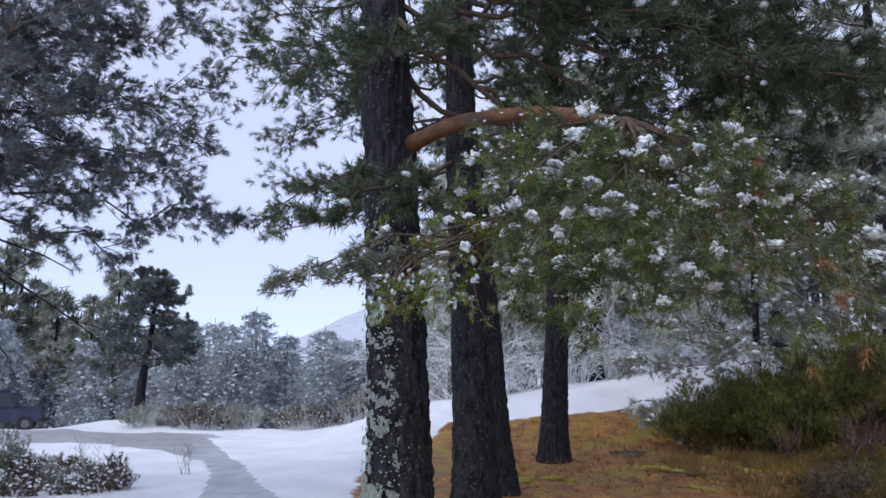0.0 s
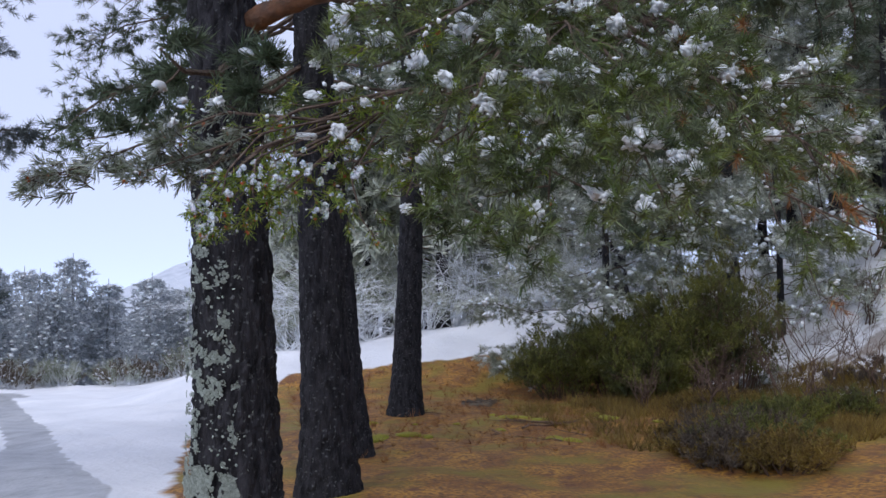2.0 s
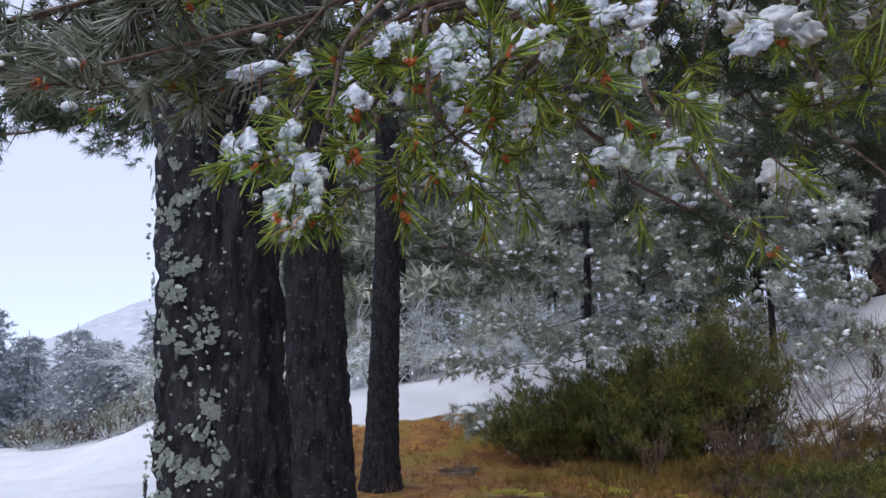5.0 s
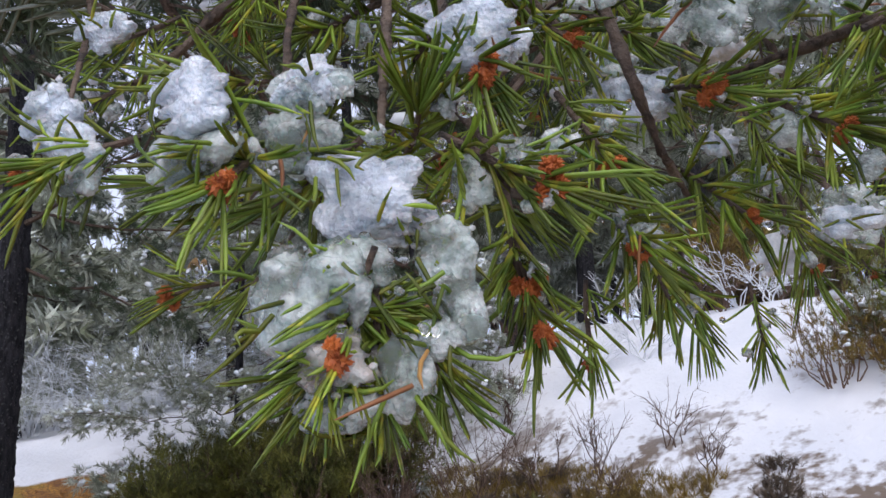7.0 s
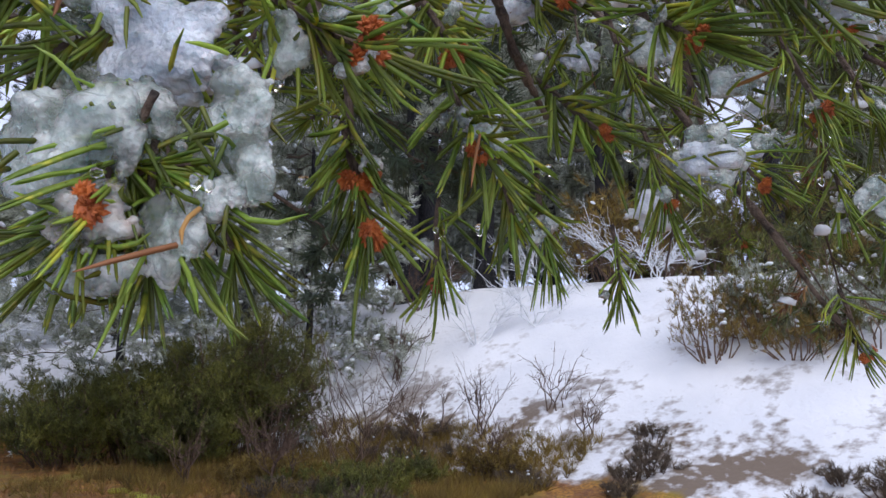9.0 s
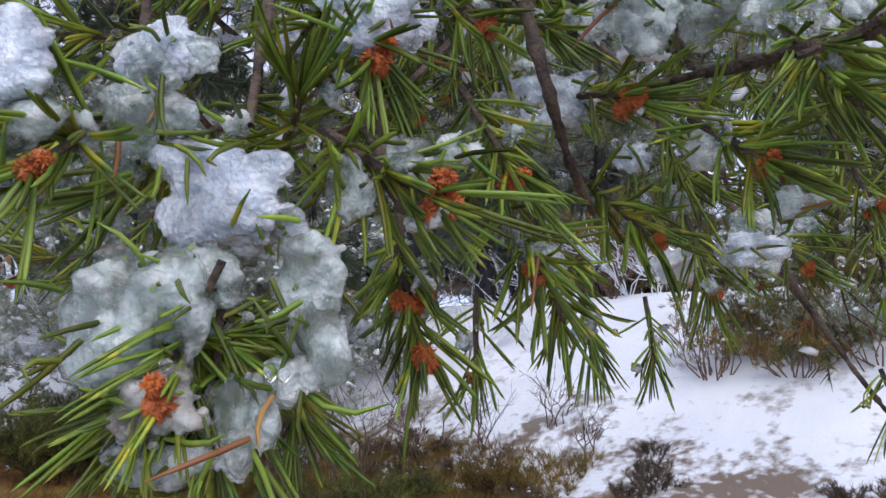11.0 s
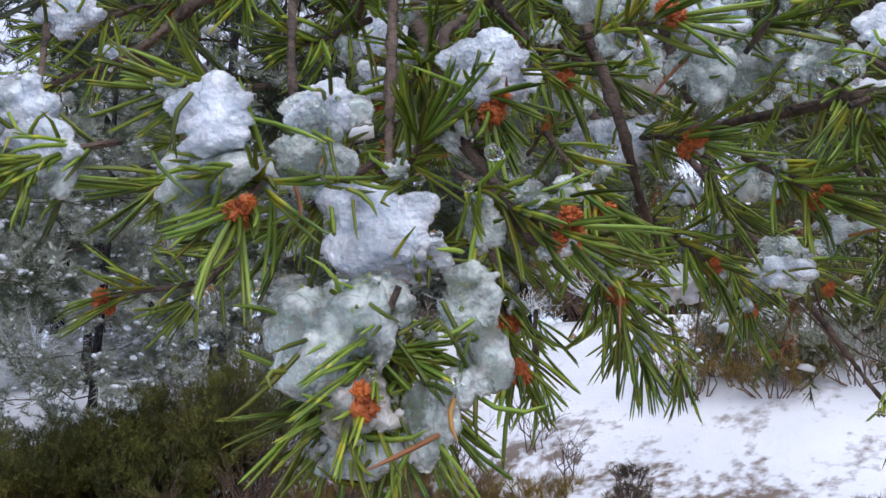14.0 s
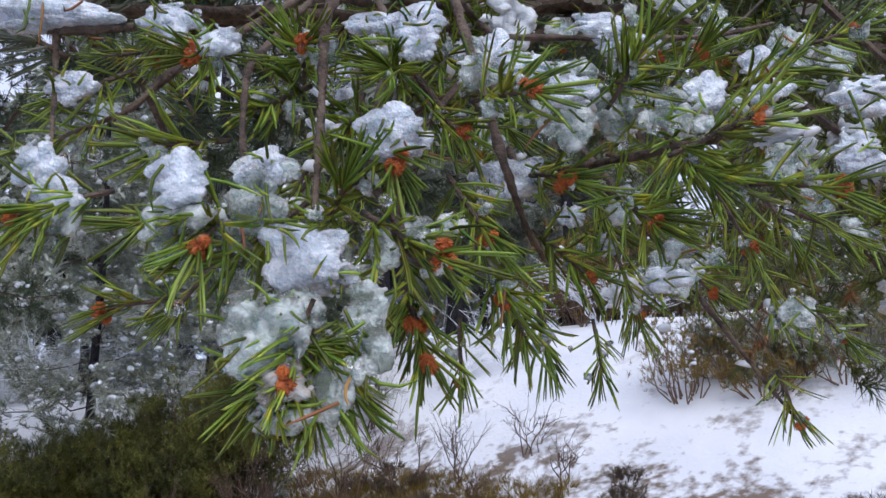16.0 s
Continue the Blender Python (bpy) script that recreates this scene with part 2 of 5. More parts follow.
def curve_pts(p0, p1, sag=0.0, n=6, rng=None, wobble=0.0):
    t = np.linspace(0, 1, n)[:, None]
    p = np.asarray(p0) * (1 - t) + np.asarray(p1) * t
    p[:, 2] -= sag * 4 * (t * (1 - t))[:, 0]
    if rng is not None and wobble:
        w = rng.standard_normal((n, 3)) * wobble
        w[0] = w[-1] = 0
        p += w
    return p


def sprig(n, length, twig, width, spread=55, rng=None, bend=0.0):
    """Needles round a short twig along +z: one slim blade each."""
    rng = rng or np.random.default_rng(1)
    s = rng.random(n)
    az = rng.random(n) * 2 * np.pi
    th = np.radians(spread) * (1.15 - 0.75 * s) * (0.8 + 0.4 * rng.random(n))
    d = np.stack([np.sin(th) * np.cos(az), np.sin(th) * np.sin(az), np.cos(th)], 1)
    base = np.stack([0 * s, 0 * s, s * twig], 1)
    side = np.cross(d, rng.standard_normal((n, 3)))
    side /= np.linalg.norm(side, axis=1)[:, None]
    ln = length * (0.75 + 0.4 * rng.random(n))[:, None]
    v = np.stack([base - side * width / 2, base + side * width / 2, base + d * ln], 1).reshape(-1, 3)
    f = np.arange(n * 3).reshape(-1, 3)
    return v, f


def scatter(tmpl, places):
    """Copies of template (v, f) at rows (x, y, z, dx, dy, dz, scale) as one vertex and face array."""
    v, f = tmpl
    P = np.asarray(places, float)
    m = len(P)
    d = P[:, 3:6] / (np.linalg.norm(P[:, 3:6], axis=1)[:, None] + 1e-9)
    a = np.where(np.abs(d[:, 2:3]) < 0.9, [[0, 0, 1.0]], [[1.0, 0, 0]])
    x = np.cross(a, d)
    x /= np.linalg.norm(x, axis=1)[:, None]
    y = np.cross(d, x)
    rot = np.random.default_rng(m).random(m) * 2 * np.pi
    c, s = np.cos(rot)[:, None], np.sin(rot)[:, None]
    x, y = x * c + y * s, y * c - x * s
    R = np.stack([x, y, d], 2) * P[:, 6][:, None, None]
    V = np.einsum("mij,vj->mvi", R, v) + P[:, None, :3]
    F = f[None] + (np.arange(m) * len(v))[:, None, None]
    return V.reshape(-1, 3), F.reshape(-1, f.shape[1])


def blob(sub, seed, rough=0.3, flat=0.7, lobes=7):
    """A lumpy clump about one unit across: several rounded lobes grown together, with grains on top."""
    rng = np.random.default_rng(int(seed) + 1000)
    bm = bmesh.new()
    bmesh.ops.create_icosphere(bm, subdivisions=sub, radius=1)
    c = rng.normal(0, 1, (lobes, 3))
    c *= (rng.uniform(0.12, 0.30, lobes) / np.linalg.norm(c, axis=1))[:, None]
    R = rng.uniform(0.16, 0.30, lobes) + 0.06
    R = np.maximum(R, np.linalg.norm(c, axis=1) + 0.02)
    off = Vector((seed * 3.1, seed * 1.7, seed))
    for q in bm.verts:
        d = np.array(q.co)
        cd = c @ d
        r = np.max(cd + np.sqrt(np.maximum(0, cd ** 2 - (c ** 2).sum(1) + R ** 2)))
        r *= 1 + rough * (0.16 * noise.noise(q.co * 5 + off) + 0.10 * noise.noise(q.co * 13 + off) + 0.06 * noise.noise(q.co * 29 + off))
        q.co = q.co * r
        q.co.z *= flat
    v = np.array([q.co for q in bm.verts])
    f = np.array([[q.index for q in p.verts] for p in bm.faces])
    bm.free()
    return v, f


BLOBS = [blob(2, k, 1.0, 0.55, 5) for k in range(4)]
SPECKS = [blob(1, k + 5, 1.0, 0.5, 4) for k in range(4)]


# ---------------------------------------------------------------- ground
def step(a, b, x):
    t = np.clip((x - a) / (b - a), 0, 1)
    return t * t * (3 - 2 * t)


def ground_z(x, y):
    x, y = np.asarray(x, float), np.asarray(y, float)
    bank_right = 3.6 * step(8.5, 16.5, x) + 0.03 * np.clip(x - 16.5, 0, 40)
    bank_back = (0.95 + 0.15 * np.clip(x - 2, 0, 10)) * step(18.5, 24.5, y) * step(-4.5, 1.5, x)
    left = -0.016 * np.clip(y - 9, 0, 45) * step(0, -4, x)
    far = -0.05 * np.clip(y - 36, 0, 60) * step(4, -2, x) - 0.03 * np.clip(y - 27, 0, 60) * step(-2, 2, x)
    bumps = 0.05 * np.sin(x * 1.3 + 0.7 * y) * np.sin(y * 0.9) + 0.03 * np.sin(x * 3.1) * np.sin(2.3 * y + x)
    rim = 0.42 * np.exp(-((x + 12) / 2.4) ** 2) * step(32.5, 36, y) * step(48, 40, y)
    return np.maximum(bank_right, bank_back) + left + far + bumps + rim


def gz(x, y):
    return float(ground_z(x, y))


def axis(parts):
    return np.concatenate([np.arange(a, b, s) for a, b, s in parts])


def make_ground():
    xs = axis([(-900, -100, 80), (-100, -30, 5), (-30, -8, 0.6), (-8, 13, 0.16), (13, 30, 0.5), (30, 100, 5), (100, 901, 80)])
    ys = axis([(-900, -60, 80), (-60, -6, 4), (-6, 4, 0.8), (4, 28, 0.16), (28, 50, 0.5), (50, 100, 5), (100, 1701, 100)])
    X, Y = np.meshgrid(xs, ys)
    Z = ground_z(X, Y)
    v = np.stack([X, Y, Z], -1).reshape(-1, 3)
    nx, ny = len(xs), len(ys)
    i, j = np.meshgrid(np.arange(ny - 1), np.arange(nx - 1), indexing="ij")
    a = i * nx + j
    f = np.stack([a, a + 1, a + nx + 1, a + nx], -1).reshape(-1, 4)
    me = bpy.data.meshes.new("ground")
    me.from_pydata(v.tolist(), [], f.tolist())
    me.polygons.foreach_set("use_smooth", np.ones(len(f), dtype=bool))
    x, y = v[:, 0], v[:, 1]
    # pine litter under the trees, from the trunks to the foot of the bank
    edge_l = -0.9 - 0.02 * (y - 8) + 0.24 * np.clip(y - 14.5, 0, 8)
    edge_back = 21.6
    litter = step(-0.5, 0.5, x - edge_l) * step(0.6, -0.6, y - edge_back) * step(1.0, -1.0, x - (9.4 - 0.04 * (y - 12)))
    # the slushy road: comes from beside the camera, bends away to the left
    line = [(-1.9, -30, 0.8), (-1.9, 4, 0.75), (-2.1, 10, 0.62), (-2.65, 12, 0.40), (-3.45, 15.3, 0.30), (-4.2, 18.0, 0.36), (-5.5, 21.0, 0.6), (-7.7, 25.4, 1.5), (-10.2, 28.6, 3.4), (-18, 30.5, 4.6), (-34, 34, 5.0), (-80, 40, 5.0)]
    road = np.zeros_like(x)
    for (ax, ay, aw), (bx, by, bw) in zip(line, line[1:]):
        t = np.clip(((x - ax) * (bx - ax) + (y - ay) * (by - ay)) / ((bx - ax) ** 2 + (by - ay) ** 2), 0, 1)
        dist = np.hypot(x - ax - t * (bx - ax), y - ay - t * (by - ay))
        road = np.maximum(road, step(1.25, 0.75, dist / (aw + t * (bw - aw))))
    for name, val in (("litter", litter), ("road", road)):
        at = me.attributes.new(name, "FLOAT", "POINT")
        at.data.foreach_set("value", val.astype(np.float32))
    ob = new("ground", me)
    m = bpy.data.materials.new("ground_snow_litter")
    m.use_nodes = True
    n, l = m.node_tree.nodes, m.node_tree.links
    b = n["Principled BSDF"]
    tc = n.new("ShaderNodeTexCoord")

    def tex(scale, detail=6):
        t = n.new("ShaderNodeTexNoise")
        t.inputs["Scale"].default_value, t.inputs["Detail"].default_value = scale, detail
        l.new(tc.outputs["Object"], t.inputs["Vector"])
        return t.outputs["Fac"]

    def ramp(val, lo, hi, a=0.0, bb=1.0):
        r = n.new("ShaderNodeMapRange")
        for k, q in (("From Min", lo), ("From Max", hi), ("To Min", a), ("To Max", bb)):
            r.inputs[k].default_value = q
        l.new(val, r.inputs["Value"])
        return r.outputs[0]

    def mixc(fac, a, bb):
        x_ = n.new("ShaderNodeMix")
        x_.data_type = "RGBA"
        l.new(fac, x_.inputs["Factor"])
        for key, q in (("A", a), ("B", bb)):
            if isinstance(q, tuple):
                x_.inputs[key].default_value = rgb(q)
            else:
                l.new(q, x_.inputs[key])
        return x_.outputs["Result"]

    def attr(name):
        a_ = n.new("ShaderNodeAttribute")
        a_.attribute_name = name
        return a_.outputs["Fac"]

    def math(op, a, bb):
        q = n.new("ShaderNodeMath")
        q.operation = op
        for i_, w in enumerate((a, bb)):
            if isinstance(w, (int, float)):
                q.inputs[i_].default_value = w
            else:
                l.new(w, q.inputs[i_])
        return q.outputs[0]

    snow = mixc(ramp(tex(0.7), 0.3, 0.7), (0.60, 0.63, 0.69), (0.72, 0.74, 0.79))
    # thin snow on the right bank lets heather and earth through
    sep = n.new("ShaderNodeSeparateXYZ")
    l.new(tc.outputs["Object"], sep.inputs[0])
    right = ramp(sep.outputs["X"], 12.2, 10.2)
    near = ramp(sep.outputs["Y"], 24.0, 14.0)
    speck = math("ADD", math("MULTIPLY", tex(0.9), 0.68), math("MULTIPLY", tex(6.0), 0.40))
    speck = ramp(math("ADD", speck, math("MULTIPLY", right, 0.10)), 0.59, 0.69)
    right = ramp(sep.outputs["X"], 15.0, 11.0, 0.0, 1.0)
    beyond = ramp(sep.outputs["X"], 4.0, 7.0)
    snow = mixc(math("MULTIPLY", math("MULTIPLY", speck, right), math("MULTIPLY", near, beyond)), snow, (0.15, 0.115, 0.09))
    lit = mixc(ramp(tex(2.2), 0.36, 0.64), (0.22, 0.092, 0.02), (0.46, 0.23, 0.035))
    lit = mixc(ramp(tex(24), 0.42, 0.66), lit, (0.09, 0.04, 0.018))
    lit = mixc(ramp(tex(5.5), 0.5, 0.68), lit, (0.13, 0.052, 0.02))
    lit = mixc(ramp(tex(0.9), 0.49, 0.64), lit, (0.20, 0.155, 0.02))
    edge = ramp(math("ADD", attr("litter"), math("MULTIPLY", math("SUBTRACT", tex(1.6), 0.5), 0.9)), 0.42, 0.56)
    col = mixc(edge, snow, lit)
    slush = mixc(ramp(tex(2.5), 0.35, 0.65), (0.25, 0.262, 0.28), (0.40, 0.415, 0.44))
    redge = ramp(math("ADD", attr("road"), math("MULTIPLY", math("SUBTRACT", tex(1.3), 0.5), 0.45)), 0.40, 0.54)
    col = mixc(redge, col, slush)
    l.new(col, b.inputs["Base Color"])
    l.new(ramp(redge, 0, 1, 0.75, 0.35), b.inputs["Roughness"])
    bp = n.new("ShaderNodeBump")
    bp.inputs["Strength"].default_value, bp.inputs["Distance"].default_value = 0.6, 0.06
    l.new(math("ADD", math("MULTIPLY", tex(14), 0.5), tex(3)), bp.inputs["Height"])
    l.new(bp.outputs[0], b.inputs["Normal"])
    me.materials.append(m)
    return tagged(ob, "snowy clearing with orange pine litter and slushy track", "ground", kind="structure")


make_ground()


# ---------------------------------------------------------------- pine trees
SPRIG_MID = sprig(30, 0.085, 0.09, 0.0085, 62, np.random.default_rng(3))
SPRIG_FAR = sprig(22, 0.16, 0.16, 0.02, 65, np.random.default_rng(4))
SPRIG_TINY = sprig(9, 0.40, 0.32, 0.105, 75, np.random.default_rng(5))


def trunk_mesh(base, top, r0, r1, rng, sides=20, rings=34, flare=0.35, bark=0.05, plates=0.0):
    """A tapered, flared trunk; plates: depth of the cracked bark plates."""
    base, top = np.asarray(base, float), np.asarray(top, float)
    t = np.linspace(0, 1, rings) ** 1.3
    H = np.linalg.norm(top - base)
    pts = base + t[:, None] * (top - base)
    pts[:, 0] += 0.04 * np.sin(t * 9 + rng.random() * 6)
    pts[0, 2] -= 0.25
    rad = r0 + (r1 - r0) * t + r0 * flare * np.exp(-t * H / 0.35)
    v, f = tube(pts, rad, sides, 0 if plates else bark, rng)
    if plates:
        axis_ = np.repeat(pts, sides, 0)
        out = v - axis_
        out /= np.linalg.norm(out, axis=1)[:, None]
        off = rng.random() * 50
        for i in range(len(v)):
            x, y, z = v[i]
            w = noise.noise((x * 4, y * 4, z * 2 + off)) * 0.5
            dist = noise.voronoi((x * 15 + w, y * 15 + w, z * 4.6 + off))[0]
            h = min(dist[1] - dist[0], 0.4) / 0.4
            v[i] += out[i] * plates * (h - 0.6 + 0.7 * noise.noise((x * 34, y * 34, z * 22)))
    return v, f


def bough(wood, spots, snow, p0, p1, rng, r0=0.03, sag=0.15, twig_n=10, twig_len=0.6, dens=5, snow_rate=0.15, droop=0.1, twig_wood=True):
    """A branch from p0 to p1 with side twigs; needle places go to spots, snow places to snow."""
    p0, p1 = np.asarray(p0, float), np.asarray(p1, float)
    L = np.linalg.norm(p1 - p0)
    n = max(5, int(L / 0.25))
    pts = curve_pts(p0, p1, sag, n, rng, 0.02 * L)
    wood.add(*tube(pts, np.linspace(r0, r0 * 0.22, n), 5))
    along = (p1 - p0) / L
    side = np.cross(along, [0, 0, 1.0])
    side /= np.linalg.norm(side) + 1e-9
    for k in range(twig_n):
        s = 0.22 + 0.78 * (k + rng.random()) / twig_n
        i = min(n - 2, int(s * (n - 1)))
        q = pts[i] + (pts[i + 1] - pts[i]) * (s * (n - 1) - i)
        d = along * (0.45 + 0.5 * rng.random()) + side * rng.choice([-1, 1]) * (0.5 + 0.6 * rng.random()) + np.array([0, 0, rng.normal(0.05 - droop, 0.35)])
        d /= np.linalg.norm(d)
        ln = twig_len * (0.5 + 0.8 * rng.random()) * (1.15 - 0.5 * s)
        e = q + d * ln
        tp = curve_pts(q, e, -0.03 * ln, 4, rng, 0.03 * ln)
        if twig_wood:
            wood.add(*tube(tp, np.linspace(r0 * 0.28, r0 * 0.10, 4), 3))
        for _ in range(dens):
            u = 0.25 + 0.75 * rng.random()
            c = q + (e - q) * u + rng.normal(0, 0.09 * ln, 3)
            dd = d + rng.normal(0, 0.5, 3) + np.array([0, 0, 0.15])
            spots.append((*c, *dd, 0.75 + 0.6 * rng.random()))
            if rng.random() < snow_rate:
                snow.append((*(c + [0, 0, 0.03]), *(rng.normal(0, 0.35, 3) + [0, 0, 1]), 0.06 + 0.10 * rng.random()))


def pine(name, label, base, height, r0, seed, lean=(0, 0), crown=(0.45, 1.0), reach=2.2, branches=26, template=None, mat=None,
         needle_scale=1.0, dens=12, snow_rate=0.05, twig_n=13, bark=None, extra=(), sides=14, droop=0.1, up=0.15,
         group="pine trees", split=True, snow_size=1.0, r1=0.2, plates=0.0):
    """A pine with trunk, branches, needle crown and caught snow. extra: more boughs (start, end, twigs, twig length) in world metres."""
    rng = np.random.default_rng(seed)
    x, y = base
    root = tagged(new(name), label, "tree", group)
    z = gz(x, y)
    root.location = (x, y, z)
    top = np.array([lean[0], lean[1], height])
    soup = Soup()
    soup.add(*trunk_mesh((0, 0, 0), top, r0, r0 * r1, rng, sides, 260 if plates else 34, plates=plates))
    soup.link("trunk", bark or M_BARK, root, smooth=True)
    wood, spots, snow = Soup(), [], []

    def grow(p0, p1, r, sag, tn, tl):
        nonlocal wood
        bough(wood, spots, snow, p0, p1, rng, r, sag, tn, tl, dens, snow_rate, droop, split)
        if split:
            wood.link("branch", M_TWIG, root)
            wood = Soup()

    for k in range(branches):
        s = crown[0] + (crown[1] - crown[0]) * (k + rng.random()) / branches
        az = k * 2.4 + rng.normal(0, 0.4)
        ln = reach * (1.0 - 0.75 * (s - crown[0]) / (1.0001 - crown[0])) * (0.7 + 0.5 * rng.random())
        p0 = top * s
        p1 = p0 + np.array([math.cos(az) * ln, math.sin(az) * ln, ln * rng.normal(up, 0.2)])
        grow(p0, p1, r0 * 0.16, 0.06 * ln, twig_n, 0.4 * ln)
    for p0, p1, tn, tl in extra:
        grow(np.array(p0) - [x, y, z], np.array(p1) - [x, y, z], 0.028, 0.12, tn, tl)
    if not split:
        ob = wood.link("brushwood", M_TWIG, root)
        ob["kind"] = "stuff"
    P = np.array(spots)
    P[:, 6] *= needle_scale
    v, f = scatter(template or SPRIG_MID, P)
    ob = link_mesh("crown", v, f, mat or M_NEEDLE_DARK, root)
    ob["kind"] = "stuff"
    if snow:
        S = np.array(snow)
        S[:, 6] *= snow_size
        s_ = Soup()
        for k in range(4):
            if len(S[k::4]):
                s_.add(*scatter((BLOBS if split else SPECKS)[k], S[k::4]))
        ob = s_.link("snow_cover", M_SNOW, root, "wet white snow caught in the needles", smooth=True)
        ob["kind"] = "stuff"
    return root


# ---------------------------------------------------------------- the near trees
big = pine("pine_tree", "large pine with dark bark crusted by grey lichen", (-0.28, 6.45), 14, 0.25, 11, (-0.35, 0.1), (0.62, 1.0), 2.6, 14, sides=96, plates=0.026, dens=15, snow_rate=0.03,
           extra=[((-0.35, 6.45, 5.0), (3.2, 6.0, 3.8), 26, 0.9), ((-0.35, 6.45, 5.3), (2.6, 5.8, 4.3), 24, 0.9), ((-0.35, 6.45, 5.2), (3.6, 6.6, 4.3), 26, 0.9),
                  ((-0.35, 6.45, 4.6), (2.9, 6.9, 3.5), 24, 0.9), ((-0.35, 6.45, 4.9), (4.2, 6.5, 4.0), 28, 0.9), ((-0.35, 6.45, 5.4), (2.3, 6.9, 4.6), 22, 0.9),
                  ((-0.3, 6.5, 4.1), (2.9, 7.6, 2.35), 14, 0.6),
                  ((-0.3, 6.4, 3.1), (-0.62, 5.55, 2.85), 5, 0.36), ((-0.3, 6.4, 3.2), (0.02, 5.6, 2.75), 4, 0.34), ((-0.3, 6.4, 4.1), (-0.35, 5.5, 3.85), 6, 0.4),
                  ((-0.3, 6.4, 4.4), (0.15, 5.6, 4.05), 6, 0.4), ((-0.35, 6.45, 4.7), (3.9, 6.2, 3.6), 26, 0.9), ((-0.35, 6.45, 5.6), (3.3, 6.3, 4.9), 24, 0.9), ((-0.3, 6.5, 4.2), (3.9, 7.6, 2.9), 24, 0.7)])
pine("pine_tree", "dark pine trunk beside the large pine, high crown", (0.45, 8.95), 13, 0.23, 12, (-0.15, 0), (0.36, 1.0), 3.4, 26, sides=60, plates=0.02,
     extra=[((0.4, 8.95, 5.2), (-2.0, 9.6, 5.6), 16, 0.9), ((0.4, 8.95, 4.6), (-1.6, 9.0, 3.4), 16, 0.8), ((0.4, 8.95, 6.2), (-2.3, 9.8, 6.6), 16, 0.9),
            ((0.45, 8.95, 4.4), (2.2, 8.2, 4.6), 14, 0.8), ((0.45, 8.95, 5.0), (1.6, 7.2, 5.1), 14, 0.8), ((0.4, 8.95, 4.0), (-1.3, 8.2, 3.0), 12, 0.7),
            ((0.4, 8.95, 5.4), (-1.5, 7.9, 4.6), 14, 0.8)], snow_rate=0.1)
pine("pine_tree", "dark pine trunk standing behind its twin", (1.02, 11.4), 13, 0.21, 13, (-1.2, 0), (0.36, 1.0), 3.4, 26, sides=48, plates=0.02,
     extra=[((0.7, 11.4, 5.0), (-2.1, 12.4, 6.2), 18, 1.1), ((0.7, 11.4, 4.5), (-1.7, 11.6, 4.2), 18, 1.0), ((0.6, 11.4, 6.0), (-2.2, 12.4, 5.4), 18, 1.0)])
pine("pine_tree", "slender dark pine trunk on orange needle litter", (2.40, 15.4), 12, 0.25, 14, (0.25, 0), (0.34, 1.0), 3.2, 26, sides=48, plates=0.02,
     extra=[((2.4, 15.4, 4.6), (4.9, 14.6, 4.4), 14, 0.9), ((2.4, 15.4, 5.6), (5.3, 15.0, 5.4), 14, 0.9), ((2.4, 15.4, 3.8), (4.3, 13.8, 3.2), 12, 0.8)])
pine("pine_tree", "pine with low dark boughs beside the track", (-7.6, 10.6), 11, 0.22, 15, (0.3, 0), (0.42, 1.0), 4.2, 28, dens=17, mat=M_NEEDLE_DUSK,
     extra=[((-7.5, 10.6, 4.4), (-2.6, 11.4, 3.7), 30, 1.0), ((-7.5, 10.6, 5.0), (-3.0, 11.0, 4.6), 28, 1.1), ((-7.5, 10.6, 5.4), (-3.1, 10.8, 5.4), 28, 1.1),
            ((-7.5, 10.6, 6.0), (-3.0, 10.6, 6.1), 28, 1.1), ((-7.5, 10.6, 6.6), (-2.9, 10.5, 6.7), 28, 1.1), ((-7.5, 10.6, 4.2), (-3.9, 10.9, 3.3), 22, 0.9),
            ((-7.5, 10.6, 4.9), (-4.0, 10.2, 4.9), 26, 1.1), ((-7.5, 10.6, 5.9), (-4.2, 10.0, 5.9), 26, 1.1), ((-7.5, 10.6, 4.7), (-3.3, 10.4, 4.1), 26, 1.0), ((-7.5, 10.6, 5.6), (-4.6, 9.6, 5.4), 26, 1.1), ((-7.5, 10.6, 6.3), (-4.4, 9.8, 6.4), 26, 1.1), ((-7.5, 10.6, 4.3), (-4.6, 9.9, 4.3), 24, 1.0)], snow_rate=0.02)
# these two: paler needles and extra snow also make up for haze
pine("pine_tree", "young pine with dark dense boughs above the bushes", (7.8, 19.2), 10.5, 0.10, 16, (0, 0), (0.03, 1.0), 3.1, 60, SPRIG_FAR, M_NEEDLE_FROST, 0.75, 14, snow_rate=0.24, snow_size=1.3)
pine("pine_tree", "young pine with dense boughs at the foot of the bank", (11.6, 18.2), 8.5, 0.08, 17, (0, 0), (0.03, 1.0), 2.8, 48, SPRIG_FAR, M_NEEDLE_FROST, 0.75, 14, snow_rate=0.24, snow_size=1.3)


# bare lower branches of the pine beside the track
trackside = [o for o in scene.objects if str(o.get("label", "")).startswith("pine with low dark boughs")][0]
bare_rng = np.random.default_rng(19)
